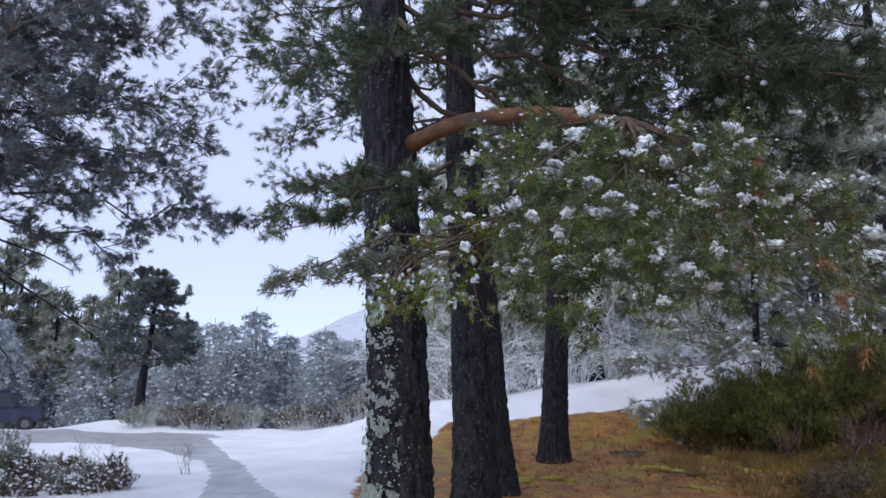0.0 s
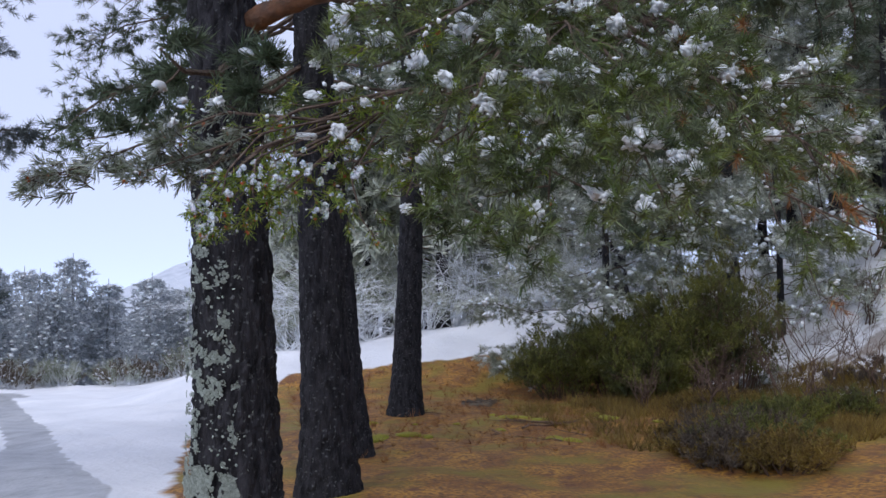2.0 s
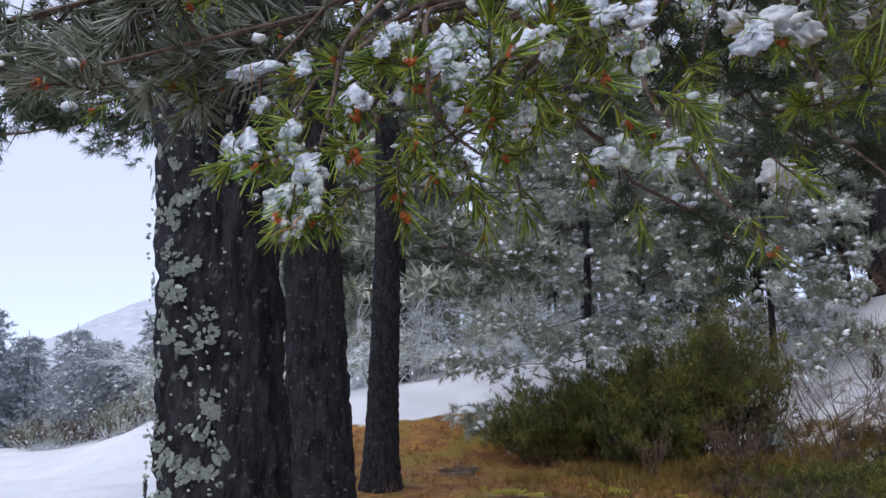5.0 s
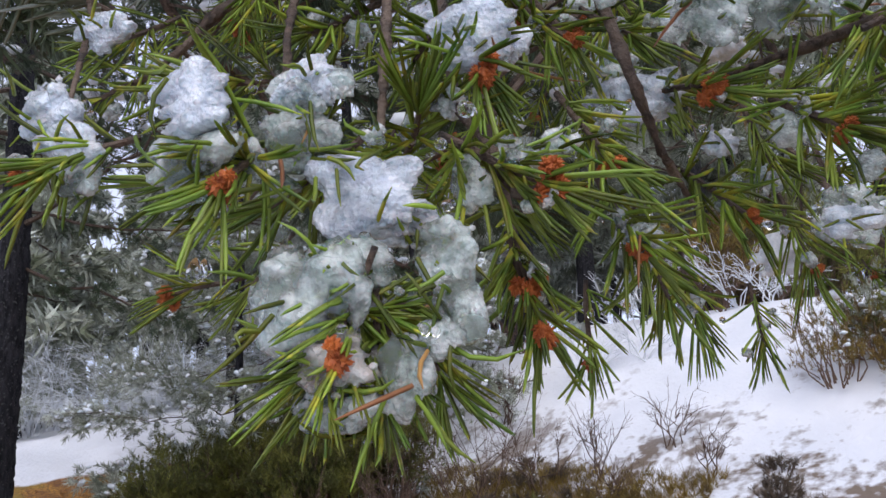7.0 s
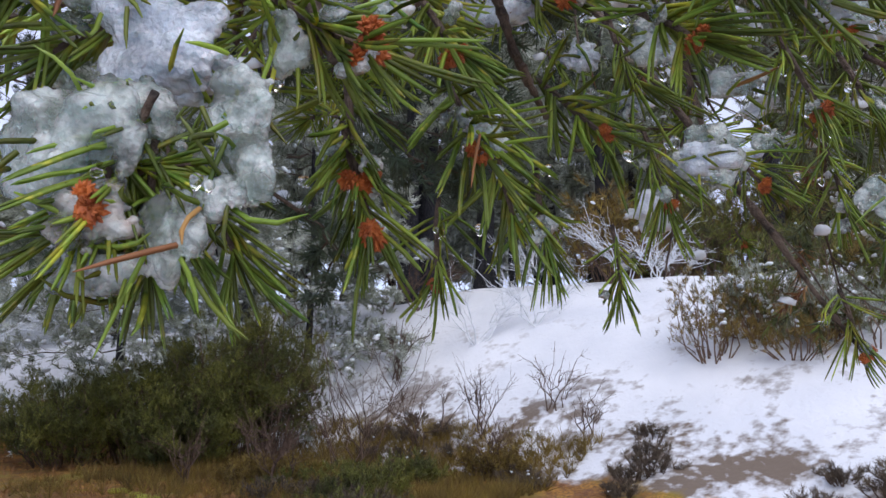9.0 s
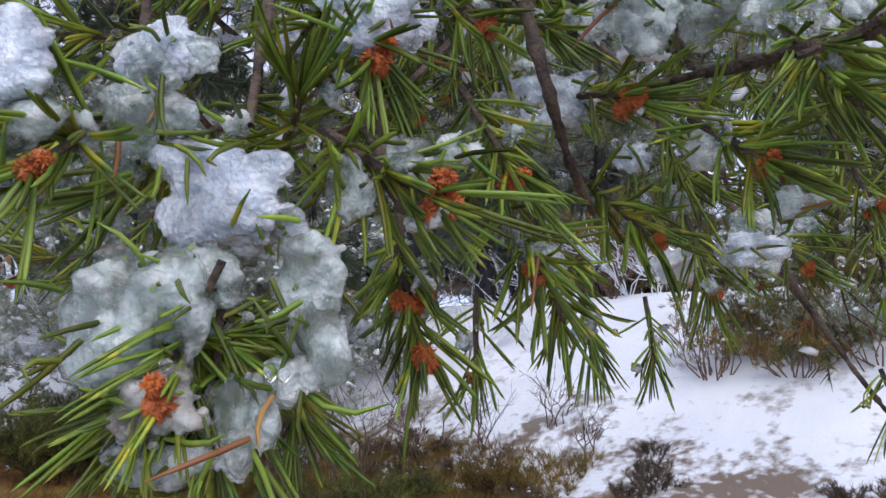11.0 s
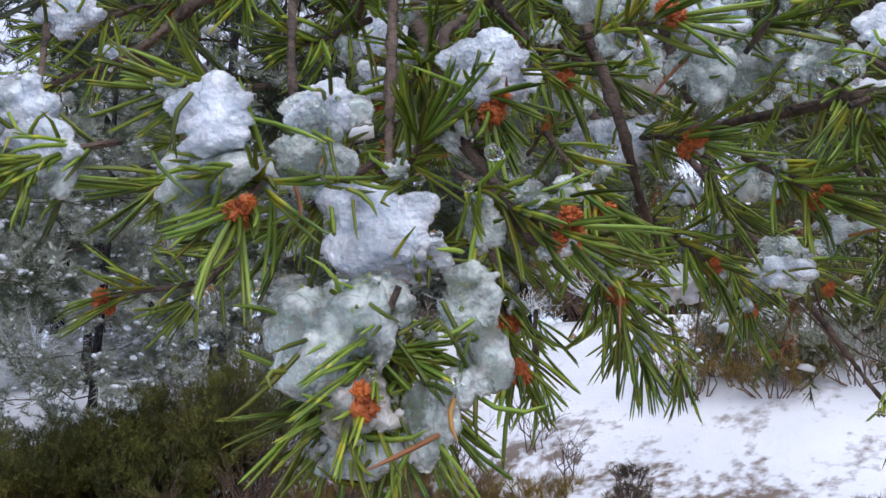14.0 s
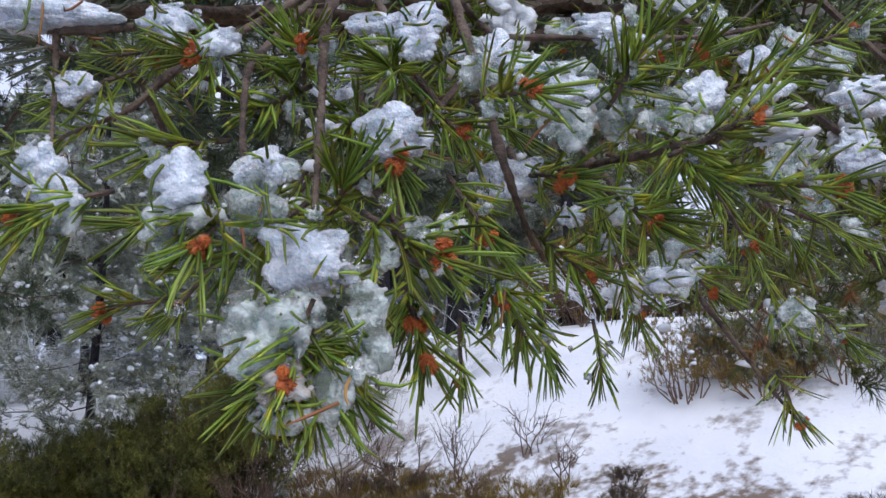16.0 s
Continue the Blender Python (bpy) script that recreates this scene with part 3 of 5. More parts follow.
for p0, p1 in [((-7.5, 10.6, 4.0), (-4.3, 11.2, 2.0)), ((-7.5, 10.6, 3.5), (-5.5, 11.2, 1.8)), ((-7.5, 10.6, 4.3), (-5.0, 11.0, 3.3)), ((-7.5, 10.6, 3.9), (-4.9, 11.6, 3.0))]:
    w = Soup()
    P_ = curve_pts(np.array(p0) - trackside.location, np.array(p1) - trackside.location, -0.15, 9, bare_rng, 0.05)
    w.add(*tube(P_, np.linspace(0.035, 0.008, 9), 5))
    for k in range(7):
        q = P_[2 + k % 6]
        e = q + bare_rng.normal(0, 0.28, 3) + [0.25, 0, -0.1]
        w.add(*tube(curve_pts(q, e, -0.04, 4, bare_rng, 0.02), np.linspace(0.008, 0.003, 4), 4))
    w.link("bare_branch", M_BARK, trackside)


# ---------------------------------------------------------------- the orange limb and the snowy bough that hangs from it
def local(p):
    return np.asarray(p, float) - np.array(big.location)


def limb(points, r0, r1, mat, name, label="", knots=0.0):
    P = np.array([local(p) for p in points])
    t = np.linspace(0, len(P) - 1, len(P) * (12 if knots else 5))
    Q = np.stack([np.interp(t, np.arange(len(P)), P[:, k]) for k in range(3)], 1)
    for _ in range(4):
        Q[1:-1] = (Q[:-2] + 2 * Q[1:-1] + Q[2:]) / 4
    v, f = tube(Q, np.linspace(r0, r1, len(Q)) * (1 + knots * np.random.default_rng(6).standard_normal(len(Q))), 10, 0.06 + knots * 0.5, np.random.default_rng(5))
    return link_mesh(name, v, f, mat, big, label, True)


limb([(-0.22, 6.42, 3.30), (-0.145, 6.35, 3.345), (0.138, 6.15, 3.422), (0.42, 5.9, 3.401), (0.752, 5.6, 3.342), (0.986, 5.2, 3.179), (1.16, 4.75, 2.976)], 0.075, 0.035,
     M_BARK_RED, "limb", "orange-barked limb of the large pine")
bough_rng = np.random.default_rng(77)
B_SPOTS, B_SNOW = [], []


def hang(p0, p1, twigs, tl, r=0.014, sag=-0.05, dens=4, snow_rate=0.0):
    w = Soup()
    bough(w, B_SPOTS, B_SNOW, local(p0), local(p1), bough_rng, r, sag, twigs, tl, dens, snow_rate, 0.25)
    w.link("branch", M_TWIG, big)


HUB = (1.12, 4.75, 3.02)
for end, twigs, tl in [((0.92, 3.95, 2.30), 14, 0.45), ((1.12, 3.85, 2.08), 14, 0.45), ((0.45, 3.90, 2.00), 14, 0.45), ((0.25, 4.10, 2.42), 12, 0.4),
                       ((0.72, 3.80, 1.85), 14, 0.4), ((1.55, 3.90, 2.05), 16, 0.5), ((1.95, 4.05, 2.05), 16, 0.5), ((2.30, 4.40, 2.20), 16, 0.5),
                       ((1.70, 4.30, 2.50), 14, 0.5), ((1.30, 4.10, 1.85), 14, 0.45), ((0.60, 4.50, 2.50), 12, 0.45), ((1.75, 3.75, 1.78), 14, 0.45),
                       ((2.55, 4.70, 1.95), 14, 0.5), ((2.20, 5.00, 2.60), 14, 0.5), ((0.30, 4.60, 2.75), 12, 0.45)]:
    hang(HUB, end, twigs, tl, snow_rate=0.13, dens=5)
N_GREEN = len(B_SPOTS)
LOW = (0.62, 4.45, 2.42)
hang(HUB, LOW, 6, 0.3, 0.018)
for end, twigs, tl in [((-0.55, 4.40, 2.02), 10, 0.30), ((-0.05, 4.32, 1.96), 6, 0.28), ((0.28, 3.85, 1.86), 10, 0.28), ((-0.25, 4.55, 2.12), 10, 0.30),
                       ((-0.90, 4.42, 1.98), 12, 0.26), ((0.15, 4.60, 2.02), 7, 0.30), ((0.55, 4.30, 1.97), 8, 0.30)]:
    hang(LOW, end, twigs, tl, 0.011, snow_rate=0.12, dens=4)
END = local((-0.5, 3.9, 1.77))
B_NEAR = [r_ for r_ in B_SPOTS if np.linalg.norm(np.array(r_[:3]) - END) < 1.25]
B_LOW = [r_ for r_ in B_SPOTS[N_GREEN:] if np.linalg.norm(np.array(r_[:3]) - END) >= 1.25]
B_TOP = [r_ for r_ in B_SPOTS[:N_GREEN] if np.linalg.norm(np.array(r_[:3]) - END) >= 1.25]
SPRIG_BOUGH = sprig(46, 0.052, 0.085, 0.0042, 66, np.random.default_rng(8))
for name_, rows_, mat_, lab_ in (("crown", B_TOP, M_NEEDLE, "green needles of the low snowy bough"), ("crown", B_LOW, M_NEEDLE_RIME, "rimed needles at the bough's tip"),
                                 ("dead_needles", [(*np.add(r_[:3], (0, 0, -0.06)), *r_[3:5], -0.9, r_[6]) for r_ in B_TOP[::14] if r_[0] > 0.6 and np.linalg.norm(np.array(r_[:3]) - END) > 1.9], M_NEEDLE_DEAD, "brown dead needles hanging in the bough")):
    bv, bf = scatter(SPRIG_BOUGH, np.array(rows_))
    link_mesh(name_, bv, bf, mat_, big, lab_)["kind"] = "stuff"


def clump_mesh(seed, sub=3, rough=1.0, flat=0.75, lumps=9, voxel=0.045, size=(0.18, 0.48), bits=0):
    """Ragged snow: lumps of several sizes fused into one skin, with a grainy surface."""
    rng = np.random.default_rng(seed)
    s = Soup()
    for k in range(lumps):
        d = rng.normal(0, 1, 3)
        d *= rng.uniform(0.05, 0.40) / np.linalg.norm(d)
        v, f = blob(2, seed * 20 + k, 1.5, 1.0)
        s.add(v * rng.uniform(size[0], size[1], 3) + d, f)
    for k in range(bits):
        d = rng.normal(0, 1, 3)
        d *= rng.uniform(0.30, 0.46) / np.linalg.norm(d)
        v, f = blob(1, seed * 20 + k, 1.0, 1.0)
        s.add(v * rng.uniform(0.10, 0.20) + d, f)
    ob = s.link("snow_clump", M_SNOW)
    md = ob.modifiers.new("skin", "REMESH")
    md.mode, md.voxel_size = "VOXEL", voxel
    me = bpy.data.meshes.new_from_object(ob.evaluated_get(bpy.context.evaluated_depsgraph_get()))
    bpy.data.objects.remove(ob)
    n = len(me.vertices)
    co, no = np.zeros(n * 3), np.zeros(n * 3)
    me.vertices.foreach_get("co", co)
    me.vertices.foreach_get("normal", no)
    co, no = co.reshape(-1, 3), no.reshape(-1, 3)
    for k in range(n):
        p = Vector(co[k])
        co[k] += no[k] * rough * (0.026 * noise.noise(p * 9) + 0.022 * noise.noise(p * 26))
    co = (co - (co.max(0) + co.min(0)) / 2) / (co.max(0) - co.min(0))
    co[:, 2] *= flat
    me.vertices.foreach_set("co", co.ravel())
    me.materials.clear()
    me.polygons.foreach_set("use_smooth", np.ones(len(me.polygons), dtype=bool))
    me.name = "snow_clump"
    me.update()
    return me


CLUMPS = [clump_mesh(k + 21, 3, 1.8, 0.7, 12, 0.06, (0.16, 0.42), 20) for k in range(7)]
for me in CLUMPS:
    me.materials.append(M_SNOW_SHADED)
speck_soup = Soup()
fleck = np.array([(*(np.array(r_[:3]) + bough_rng.normal(0, 0.02, 3) + [0, 0, 0.02]), *(bough_rng.normal(0, 0.4, 3) + [0, 0, 1]), bough_rng.uniform(0.010, 0.034)) for r_ in B_SPOTS[::2]])
for k in range(4):
    speck_soup.add(*scatter(SPECKS[k], fleck[k::4]))
speck_soup.link("snow_cover", M_SNOW, big, "flecks of wet snow among the needles", True)["kind"] = "stuff"
for row in B_SNOW[:640]:
    c = Vector(row[:3])
    if noise.noise(c * 3.1) < -0.08:
        continue
    ob = new("snow_clump", bough_rng.choice(CLUMPS))
    ob.parent = big
    q = Vector(row[3:6]).to_track_quat("Z", "Y")
    k = min(row[6] * 1.9, 0.13 + 0.05 * max(0.0, c.y + 2.2)) * (0.58 if np.linalg.norm(np.array(row[:3]) - END) < 1.35 else 1.0)
    ob.matrix_local = Matrix.Translation(c) @ q.to_matrix().to_4x4() @ Matrix.Diagonal((k, k * bough_rng.uniform(0.6, 1.0), k * bough_rng.uniform(0.6, 1.0), 1))


# ---------------------------------------------------------------- the shoots close by
TIPS = {}


def needle_shoot(seed, n=60, length=0.034, twig=0.045, width=0.0019):
    """Curved needles in pairs, swept forward round a twig that ends at the origin and points along +z."""
    rng = np.random.default_rng(seed)
    s, tips = Soup(), []
    for k in range(n):
        if k % 2 == 0:
            u, az = rng.random() ** 0.8, rng.random() * 2 * np.pi
            th = np.radians(70 - 42 * u) * rng.uniform(0.55, 1.3)
            curl = rng.normal(0, 0.30, 3) + [0, 0, rng.uniform(-0.1, 0.6)]
            ln = length * (rng.uniform(0.8, 1.25) if rng.random() < 0.85 else rng.uniform(0.35, 0.7))
        else:
            az += rng.uniform(0.08, 0.22)
            ln *= rng.uniform(0.93, 1.05)
        d = np.array([np.sin(th) * np.cos(az), np.sin(th) * np.sin(az), np.cos(th)])
        b = np.array([0, 0, (u - 1) * twig])
        pts = np.array([b, b + d * ln * 0.3 + curl * ln * 0.02, b + d * ln * 0.65 + curl * ln * 0.11, b + d * ln * 0.92 + curl * ln * 0.25, b + d * ln + curl * ln * 0.31])
        tips.append(pts[-1])
        s.add(*tube(pts, [width * 0.42, width * 0.5, width * 0.5, width * 0.36, width * 0.06], 4))
    me = bpy.data.meshes.new("needles")
    me.from_pydata(np.concatenate(s.v).tolist(), [], s.f)
    me.polygons.foreach_set("use_smooth", np.ones(len(me.polygons), dtype=bool))
    me.materials.append(M_NEEDLE_NEAR)
    TIPS[me.name] = tips
    return me


def bud_mesh(seed):
    """Three rough rusty lumps beset with small pointed scales."""
    rng = np.random.default_rng(seed)
    s = Soup()
    for c, r in (((0, 0, 0.002), 0.0046), ((0.0055, 0.001, -0.001), 0.0034), ((-0.004, 0.004, 0.0), 0.0030)):
        v, f = blob(2, seed + int(r * 1e5), 0.8, 1.0)
        s.add(v * r * 1.9 + np.array(c), f)
        for k in range(85):
            d = rng.normal(0, 1, 3)
            d /= np.linalg.norm(d)
            p = np.array(c) + d * r * 0.86
            w = d * 0.9 + [0, 0, 0.45] + rng.normal(0, 0.2, 3)
            w /= np.linalg.norm(w)
            s.add(*tube(np.array([p, p + w * 0.0007, p + w * rng.uniform(0.0014, 0.0026)]), [0.0007, 0.0007, 0.0001], 4))
    me = bpy.data.meshes.new("bud")
    me.from_pydata(np.concatenate(s.v).tolist(), [], s.f)
    me.materials.append(M_BUD)
    return me


def shoot_twig():
    v, f = tube(np.array([[0.003, 0, -0.052], [0.002, 0.001, -0.036], [0, 0, -0.018], [0, 0, 0.0]]), [0.0017, 0.0017, 0.0016, 0.0011], 6, 0.1, np.random.default_rng(2))
    me = bpy.data.meshes.new("shoot")
    me.from_pydata(v.tolist(), [], f.tolist())
    me.materials.append(M_TWIG)
    return me


def drop_mesh():
    bm = bmesh.new()
    bmesh.ops.create_uvsphere(bm, u_segments=12, v_segments=8, radius=0.5)
    for q in bm.verts:
        if q.co.z > 0:
            q.co.x *= 1 - 0.75 * q.co.z
            q.co.y *= 1 - 0.75 * q.co.z
            q.co.z *= 1.6
    me = bpy.data.meshes.new("water_drop")
    bm.to_mesh(me)
    bm.free()
    me.polygons.foreach_set("use_smooth", np.ones(len(me.polygons), dtype=bool))
    me.materials.append(M_WATER)
    return me


DROP = drop_mesh()


SHOOT_NEEDLES = [needle_shoot(k + 31) for k in range(8)]
SHOOT_SPARSE = [needle_shoot(k + 61, 46, 0.034, 0.05, 0.0015) for k in range(5)]
SHOOT_RIME = [needle_shoot(k + 81, 56, 0.036, 0.06, 0.0019) for k in range(4)]
for me in SHOOT_RIME:
    me.materials[0] = M_NEEDLE_RIME
BUDS = [bud_mesh(k + 3) for k in range(3)]
SHOOT_TWIG = shoot_twig()
shoot_rng = np.random.default_rng(91)


def ice_plate(seed, grain=1.0):
    """Half-melted snow frozen into an uneven slab, broad in x and z, thin in y, with a crumbly rim and a few gaps."""
    rng = np.random.default_rng(seed)
    s = Soup()
    for k in range(13):
        a, d = rng.uniform(0, 2 * np.pi), 0.38 * rng.random() ** 0.6
        v, f = blob(2, seed * 20 + k, 1.2, 0.8)
        w = rng.uniform(0.42, 0.78)
        s.add(v * [w * rng.uniform(0.7, 1.2), rng.uniform(0.34, 0.44), w * rng.uniform(0.7, 1.2)] + [d * np.cos(a), rng.uniform(-0.05, 0.05), d * np.sin(a)], f)
    for k in range(14):
        a, d = rng.uniform(0, 2 * np.pi), rng.uniform(0.36, 0.56)
        v, f = blob(1, seed * 31 + k, 1.0, 0.8)
        s.add(v * rng.uniform(0.10, 0.22, 3) + [d * np.cos(a), rng.uniform(-0.08, 0.08), d * np.sin(a)], f)
    ob = s.link("snow_clump", M_SNOW)
    md = ob.modifiers.new("skin", "REMESH")
    md.mode, md.voxel_size = "VOXEL", 0.022
    sm = ob.modifiers.new("melt", "SMOOTH")
    sm.factor, sm.iterations = 0.6, 16
    me = bpy.data.meshes.new_from_object(ob.evaluated_get(bpy.context.evaluated_depsgraph_get()))
    bpy.data.objects.remove(ob)
    n = len(me.vertices)
    co, no = np.zeros(n * 3), np.zeros(n * 3)
    me.vertices.foreach_get("co", co)
    me.vertices.foreach_get("normal", no)
    co, no = co.reshape(-1, 3), no.reshape(-1, 3)
    for k in range(n):
        p = Vector(co[k])
        crystal = noise.voronoi(p * 11)[0]
        co[k] += no[k] * (0.045 * noise.noise(p * 2.4) + 0.018 * noise.noise(p * 7) + grain * 0.045 * (crystal[1] - crystal[0] - 0.25) + grain * 0.012 * noise.noise(p * 40))
    co = (co - (co.max(0) + co.min(0)) / 2) / (co.max(0) - co.min(0)) * [1, 0.62, 1]
    me.vertices.foreach_set("co", co.ravel())
    me.materials.clear()
    me.polygons.foreach_set("use_smooth", np.ones(len(me.polygons), dtype=bool))
    me.name = "snow_clump"
    me.update()
    return me


NEAR_CLUMPS = {}
for kind_, (mat_, grain_) in enumerate(((M_CRUST, 0.65), (M_ICE, 0.5), (M_ICE_RED, 0.4))):
    NEAR_CLUMPS[kind_] = [ice_plate(k + 41 + kind_ * 7, grain_) for k in range(5)]
    for me in NEAR_CLUMPS[kind_]:
        me.materials.append(mat_)


def shoot(tip, way, bud=1, size=1.0, drops=True, rime=False):
    """One end shoot of the near bough: twig, needles and, if bud, its bud."""
    ob = new("shoot", SHOOT_TWIG)
    ob.parent = big
    q = Vector(way).to_track_quat("Z", "Y")
    ob.matrix_local = Matrix.Translation(Vector(tip) - big.location) @ q.to_matrix().to_4x4() @ pose(0, 0, 0, 0, 0, shoot_rng.uniform(0, 360)) @ Matrix.Scale(size, 4)
    thin = (Vector(tip) - Vector((-0.58, 3.83, 1.76))).length > 0.56
    nd = new("needles", SHOOT_RIME[shoot_rng.integers(4)] if rime else SHOOT_SPARSE[shoot_rng.integers(5)] if thin else SHOOT_NEEDLES[shoot_rng.integers(8)])
    nd.parent = ob
    if bud:
        b = new("bud", BUDS[shoot_rng.integers(3)])
        b.parent = ob
        b["label"] = "orange-brown scaly bud"
        b.matrix_local = Matrix.Scale(shoot_rng.uniform(0.65, 1.15), 4)
    if drops and not rime:
        for _ in range(shoot_rng.integers(1, 4)):
            chip = new("ice_chip", NEAR_CLUMPS[1][shoot_rng.integers(5)])
            chip.parent = ob
            chip["label"] = "small clear ice chip between the needles"
            chip.matrix_local = Matrix.Translation((*shoot_rng.normal(0, 0.006, 2), shoot_rng.uniform(-0.03, 0.008))) @ pose(0, 0, 0, *shoot_rng.uniform(0, 360, 3)) @ Matrix.Diagonal((*shoot_rng.uniform(0.007, 0.017, 3), 1))
    if drops:
        hung = sorted(TIPS[nd.data.name], key=lambda c: (ob.matrix_local @ Vector(c)).z)[:5]
        for c in hung[: shoot_rng.integers(2, 6)]:
            d = new("water_drop", DROP)
            d.parent = ob
            d["label"] = "clear meltwater drop"
            turn = ob.matrix_local.to_quaternion().inverted().to_matrix().to_4x4()
            d.matrix_local = Matrix.Translation(c) @ turn @ Matrix.Scale(shoot_rng.uniform(0.0032, 0.0065), 4) @ Matrix.Translation((0, 0, -0.6))
    return ob


BOUGH_CLUMPS = [clump_mesh(k + 91, 3, 2.2, 1.0, 22, 0.036, (0.16, 0.40), 40) for k in range(6)]
for me in BOUGH_CLUMPS:
    me.materials.append(M_SNOW_SHADED)


BOUGH_CLUMPS_AT = []
ICE_AT = []


def snow_clump(at_, wide, high, kind_, turn=-52):
    if turn > 0:
        BOUGH_CLUMPS_AT.append(at_)
        k = 0.72 if np.linalg.norm(local(at_) - END) < 0.95 else 1.08
        wide, high = wide * k, high * k
    else:
        ICE_AT.append((*at_, wide, high))
    ob = new("snow_clump", BOUGH_CLUMPS[shoot_rng.integers(6)] if turn > 0 else NEAR_CLUMPS[kind_][shoot_rng.integers(5)])
    ob.matrix_world = Matrix.Translation(at_) @ pose(0, 0, 0, shoot_rng.uniform(-12, 12), shoot_rng.uniform(-12, 12), turn + 180 * shoot_rng.integers(2)) @ Matrix.Diagonal((wide * 1.15, (wide + high) * 0.42, high * 1.15, 1))
    return tagged(ob, ("white granular snow clump lying on a pine shoot", "half-melted icy clump frozen onto pine needles", "clear ice frozen over a reddish pine bud")[kind_],
                  "snow", "snow clumps on the bough")


def water_drop(at_, size):
    ob = new("water_drop", DROP)
    ob.matrix_world = Matrix.Translation(at_) @ Matrix.Scale(size, 4)
    return tagged(ob, "clear meltwater drop hanging from a needle tip", "drop", "meltwater drops")


def twig(points, r):
    """A twig of the near bough: points from its root to its tip; it goes back into the bough."""
    a, b = np.array(points[0]), np.array(points[1])
    back = (a - b) / np.linalg.norm(a - b)
    deep = np.array([0.35, 4.5, 2.32])
    mid = a + back * 0.10 + (deep - a) * 0.15
    limb([tuple(deep), tuple(mid * 0.5 + deep * 0.5), tuple(mid), *points], r * 1.3, r * 0.42, M_TWIG, "twig", knots=0.14)


shoot((-0.262, 4.078, 1.828), (0.26, -0.83, -0.49), 1)
shoot((-0.255, 4.116, 1.886), (-0.16, -0.62, -0.77), 1)
shoot((-0.356, 4.145, 1.830), (-0.69, -0.40, -0.60), 1)
shoot((-0.312, 4.136, 1.766), (-0.41, -0.05, -0.91), 1, 0.8)
shoot((-0.301, 4.122, 1.766), (-0.06, -0.28, -0.96), 1, 0.8)
shoot((-0.072, 4.215, 1.774), (-0.02, 0.01, -1.00), 1)
shoot((-0.134, 4.024, 1.858), (-0.34, -0.71, -0.62), 1)
shoot((-0.206, 4.058, 1.927), (-0.19, -0.97, -0.16), 1)
shoot((-0.389, 4.261, 1.856), (-0.81, 0.44, -0.38), 1)
shoot((-0.092, 4.090, 1.839), (0.26, -0.70, -0.67), 1)
shoot((-0.166, 4.107, 1.818), (-0.11, -0.49, -0.86), 1)
shoot((-0.303, 4.233, 1.966), (-0.84, -0.37, -0.41), 1)
shoot((-0.264, 4.182, 1.973), (-0.69, -0.72, 0.05), 1)
shoot((-0.180, 4.125, 1.924), (0.20, -0.74, -0.65), 1)
shoot((-0.135, 3.960, 1.909), (0.36, -0.87, 0.34), 1)
shoot((-0.048, 3.942, 1.881), (0.37, -0.91, -0.18), 1)
shoot((0.047, 3.943, 2.019), (0.26, -0.93, 0.25), 1)
shoot((0.221, 4.057, 1.737), (0.40, -0.23, -0.89), 1)
shoot((0.148, 4.214, 1.787), (0.12, -0.01, -0.99), 0)
shoot((0.107, 4.085, 1.847), (0.30, -0.54, -0.79), 1)
shoot((-0.265, 4.391, 1.829), (-0.74, 0.62, -0.26), 1)
shoot((-0.197, 4.150, 1.806), (0.01, -0.27, -0.96), 1)
shoot((-0.136, 4.080, 1.896), (-0.18, -0.93, -0.31), 1)
shoot((-0.133, 4.019, 1.974), (-0.26, -0.72, 0.65), 0)
shoot((-0.228, 4.143, 1.957), (-0.81, -0.49, -0.30), 0)
shoot((0.238, 4.014, 1.811), (0.43, -0.54, -0.73), 1)
shoot((0.097, 4.007, 1.873), (0.24, -0.47, -0.85), 0)
shoot((-0.143, 3.994, 1.883), (-0.47, -0.51, -0.72), 0)
shoot((-0.325, 4.342, 1.963), (-0.84, 0.06, -0.54), 0)
shoot((-0.277, 4.124, 1.762), (0.14, -0.41, -0.90), 0, 0.75)
shoot((-0.332, 4.140, 1.762), (-0.61, 0.45, -0.65), 0, 0.8)
shoot((-0.329, 4.116, 1.766), (-0.30, 0.15, -0.92), 0, 0.8)
shoot((-0.303, 4.110, 1.787), (0.80, -0.45, 0.10), 0, 0.7)
shoot((-0.113, 4.129, 1.800), (0.25, -0.18, -0.95), 0)
shoot((-0.314, 4.263, 1.913), (-0.85, 0.49, -0.19), 0)
shoot((-0.042, 4.099, 1.875), (0.01, -0.27, -0.96), 0)
shoot((-0.242, 4.172, 1.914), (-0.60, -0.12, -0.79), 0)
shoot((-0.194, 4.100, 1.852), (-0.05, -0.51, -0.86), 1)
shoot((-0.278, 4.212, 1.932), (-0.85, 0.16, -0.49), 0)
shoot((-0.190, 4.148, 1.783), (0.16, -0.24, -0.96), 1)
shoot((-0.041, 4.157, 1.789), (0.18, -0.08, -0.98), 0)
shoot((0.024, 4.113, 1.824), (0.25, -0.18, -0.95), 1)
shoot((0.023, 4.021, 1.865), (0.23, -0.41, -0.88), 1)
shoot((-0.077, 3.956, 1.953), (0.17, -0.96, 0.22), 0)
shoot((-0.066, 4.014, 1.985), (-0.16, -0.83, 0.54), 1)
shoot((-0.096, 4.057, 1.964), (-0.46, -0.75, -0.47), 0)
shoot((-0.330, 4.358, 1.930), (-0.71, 0.43, -0.56), 0)
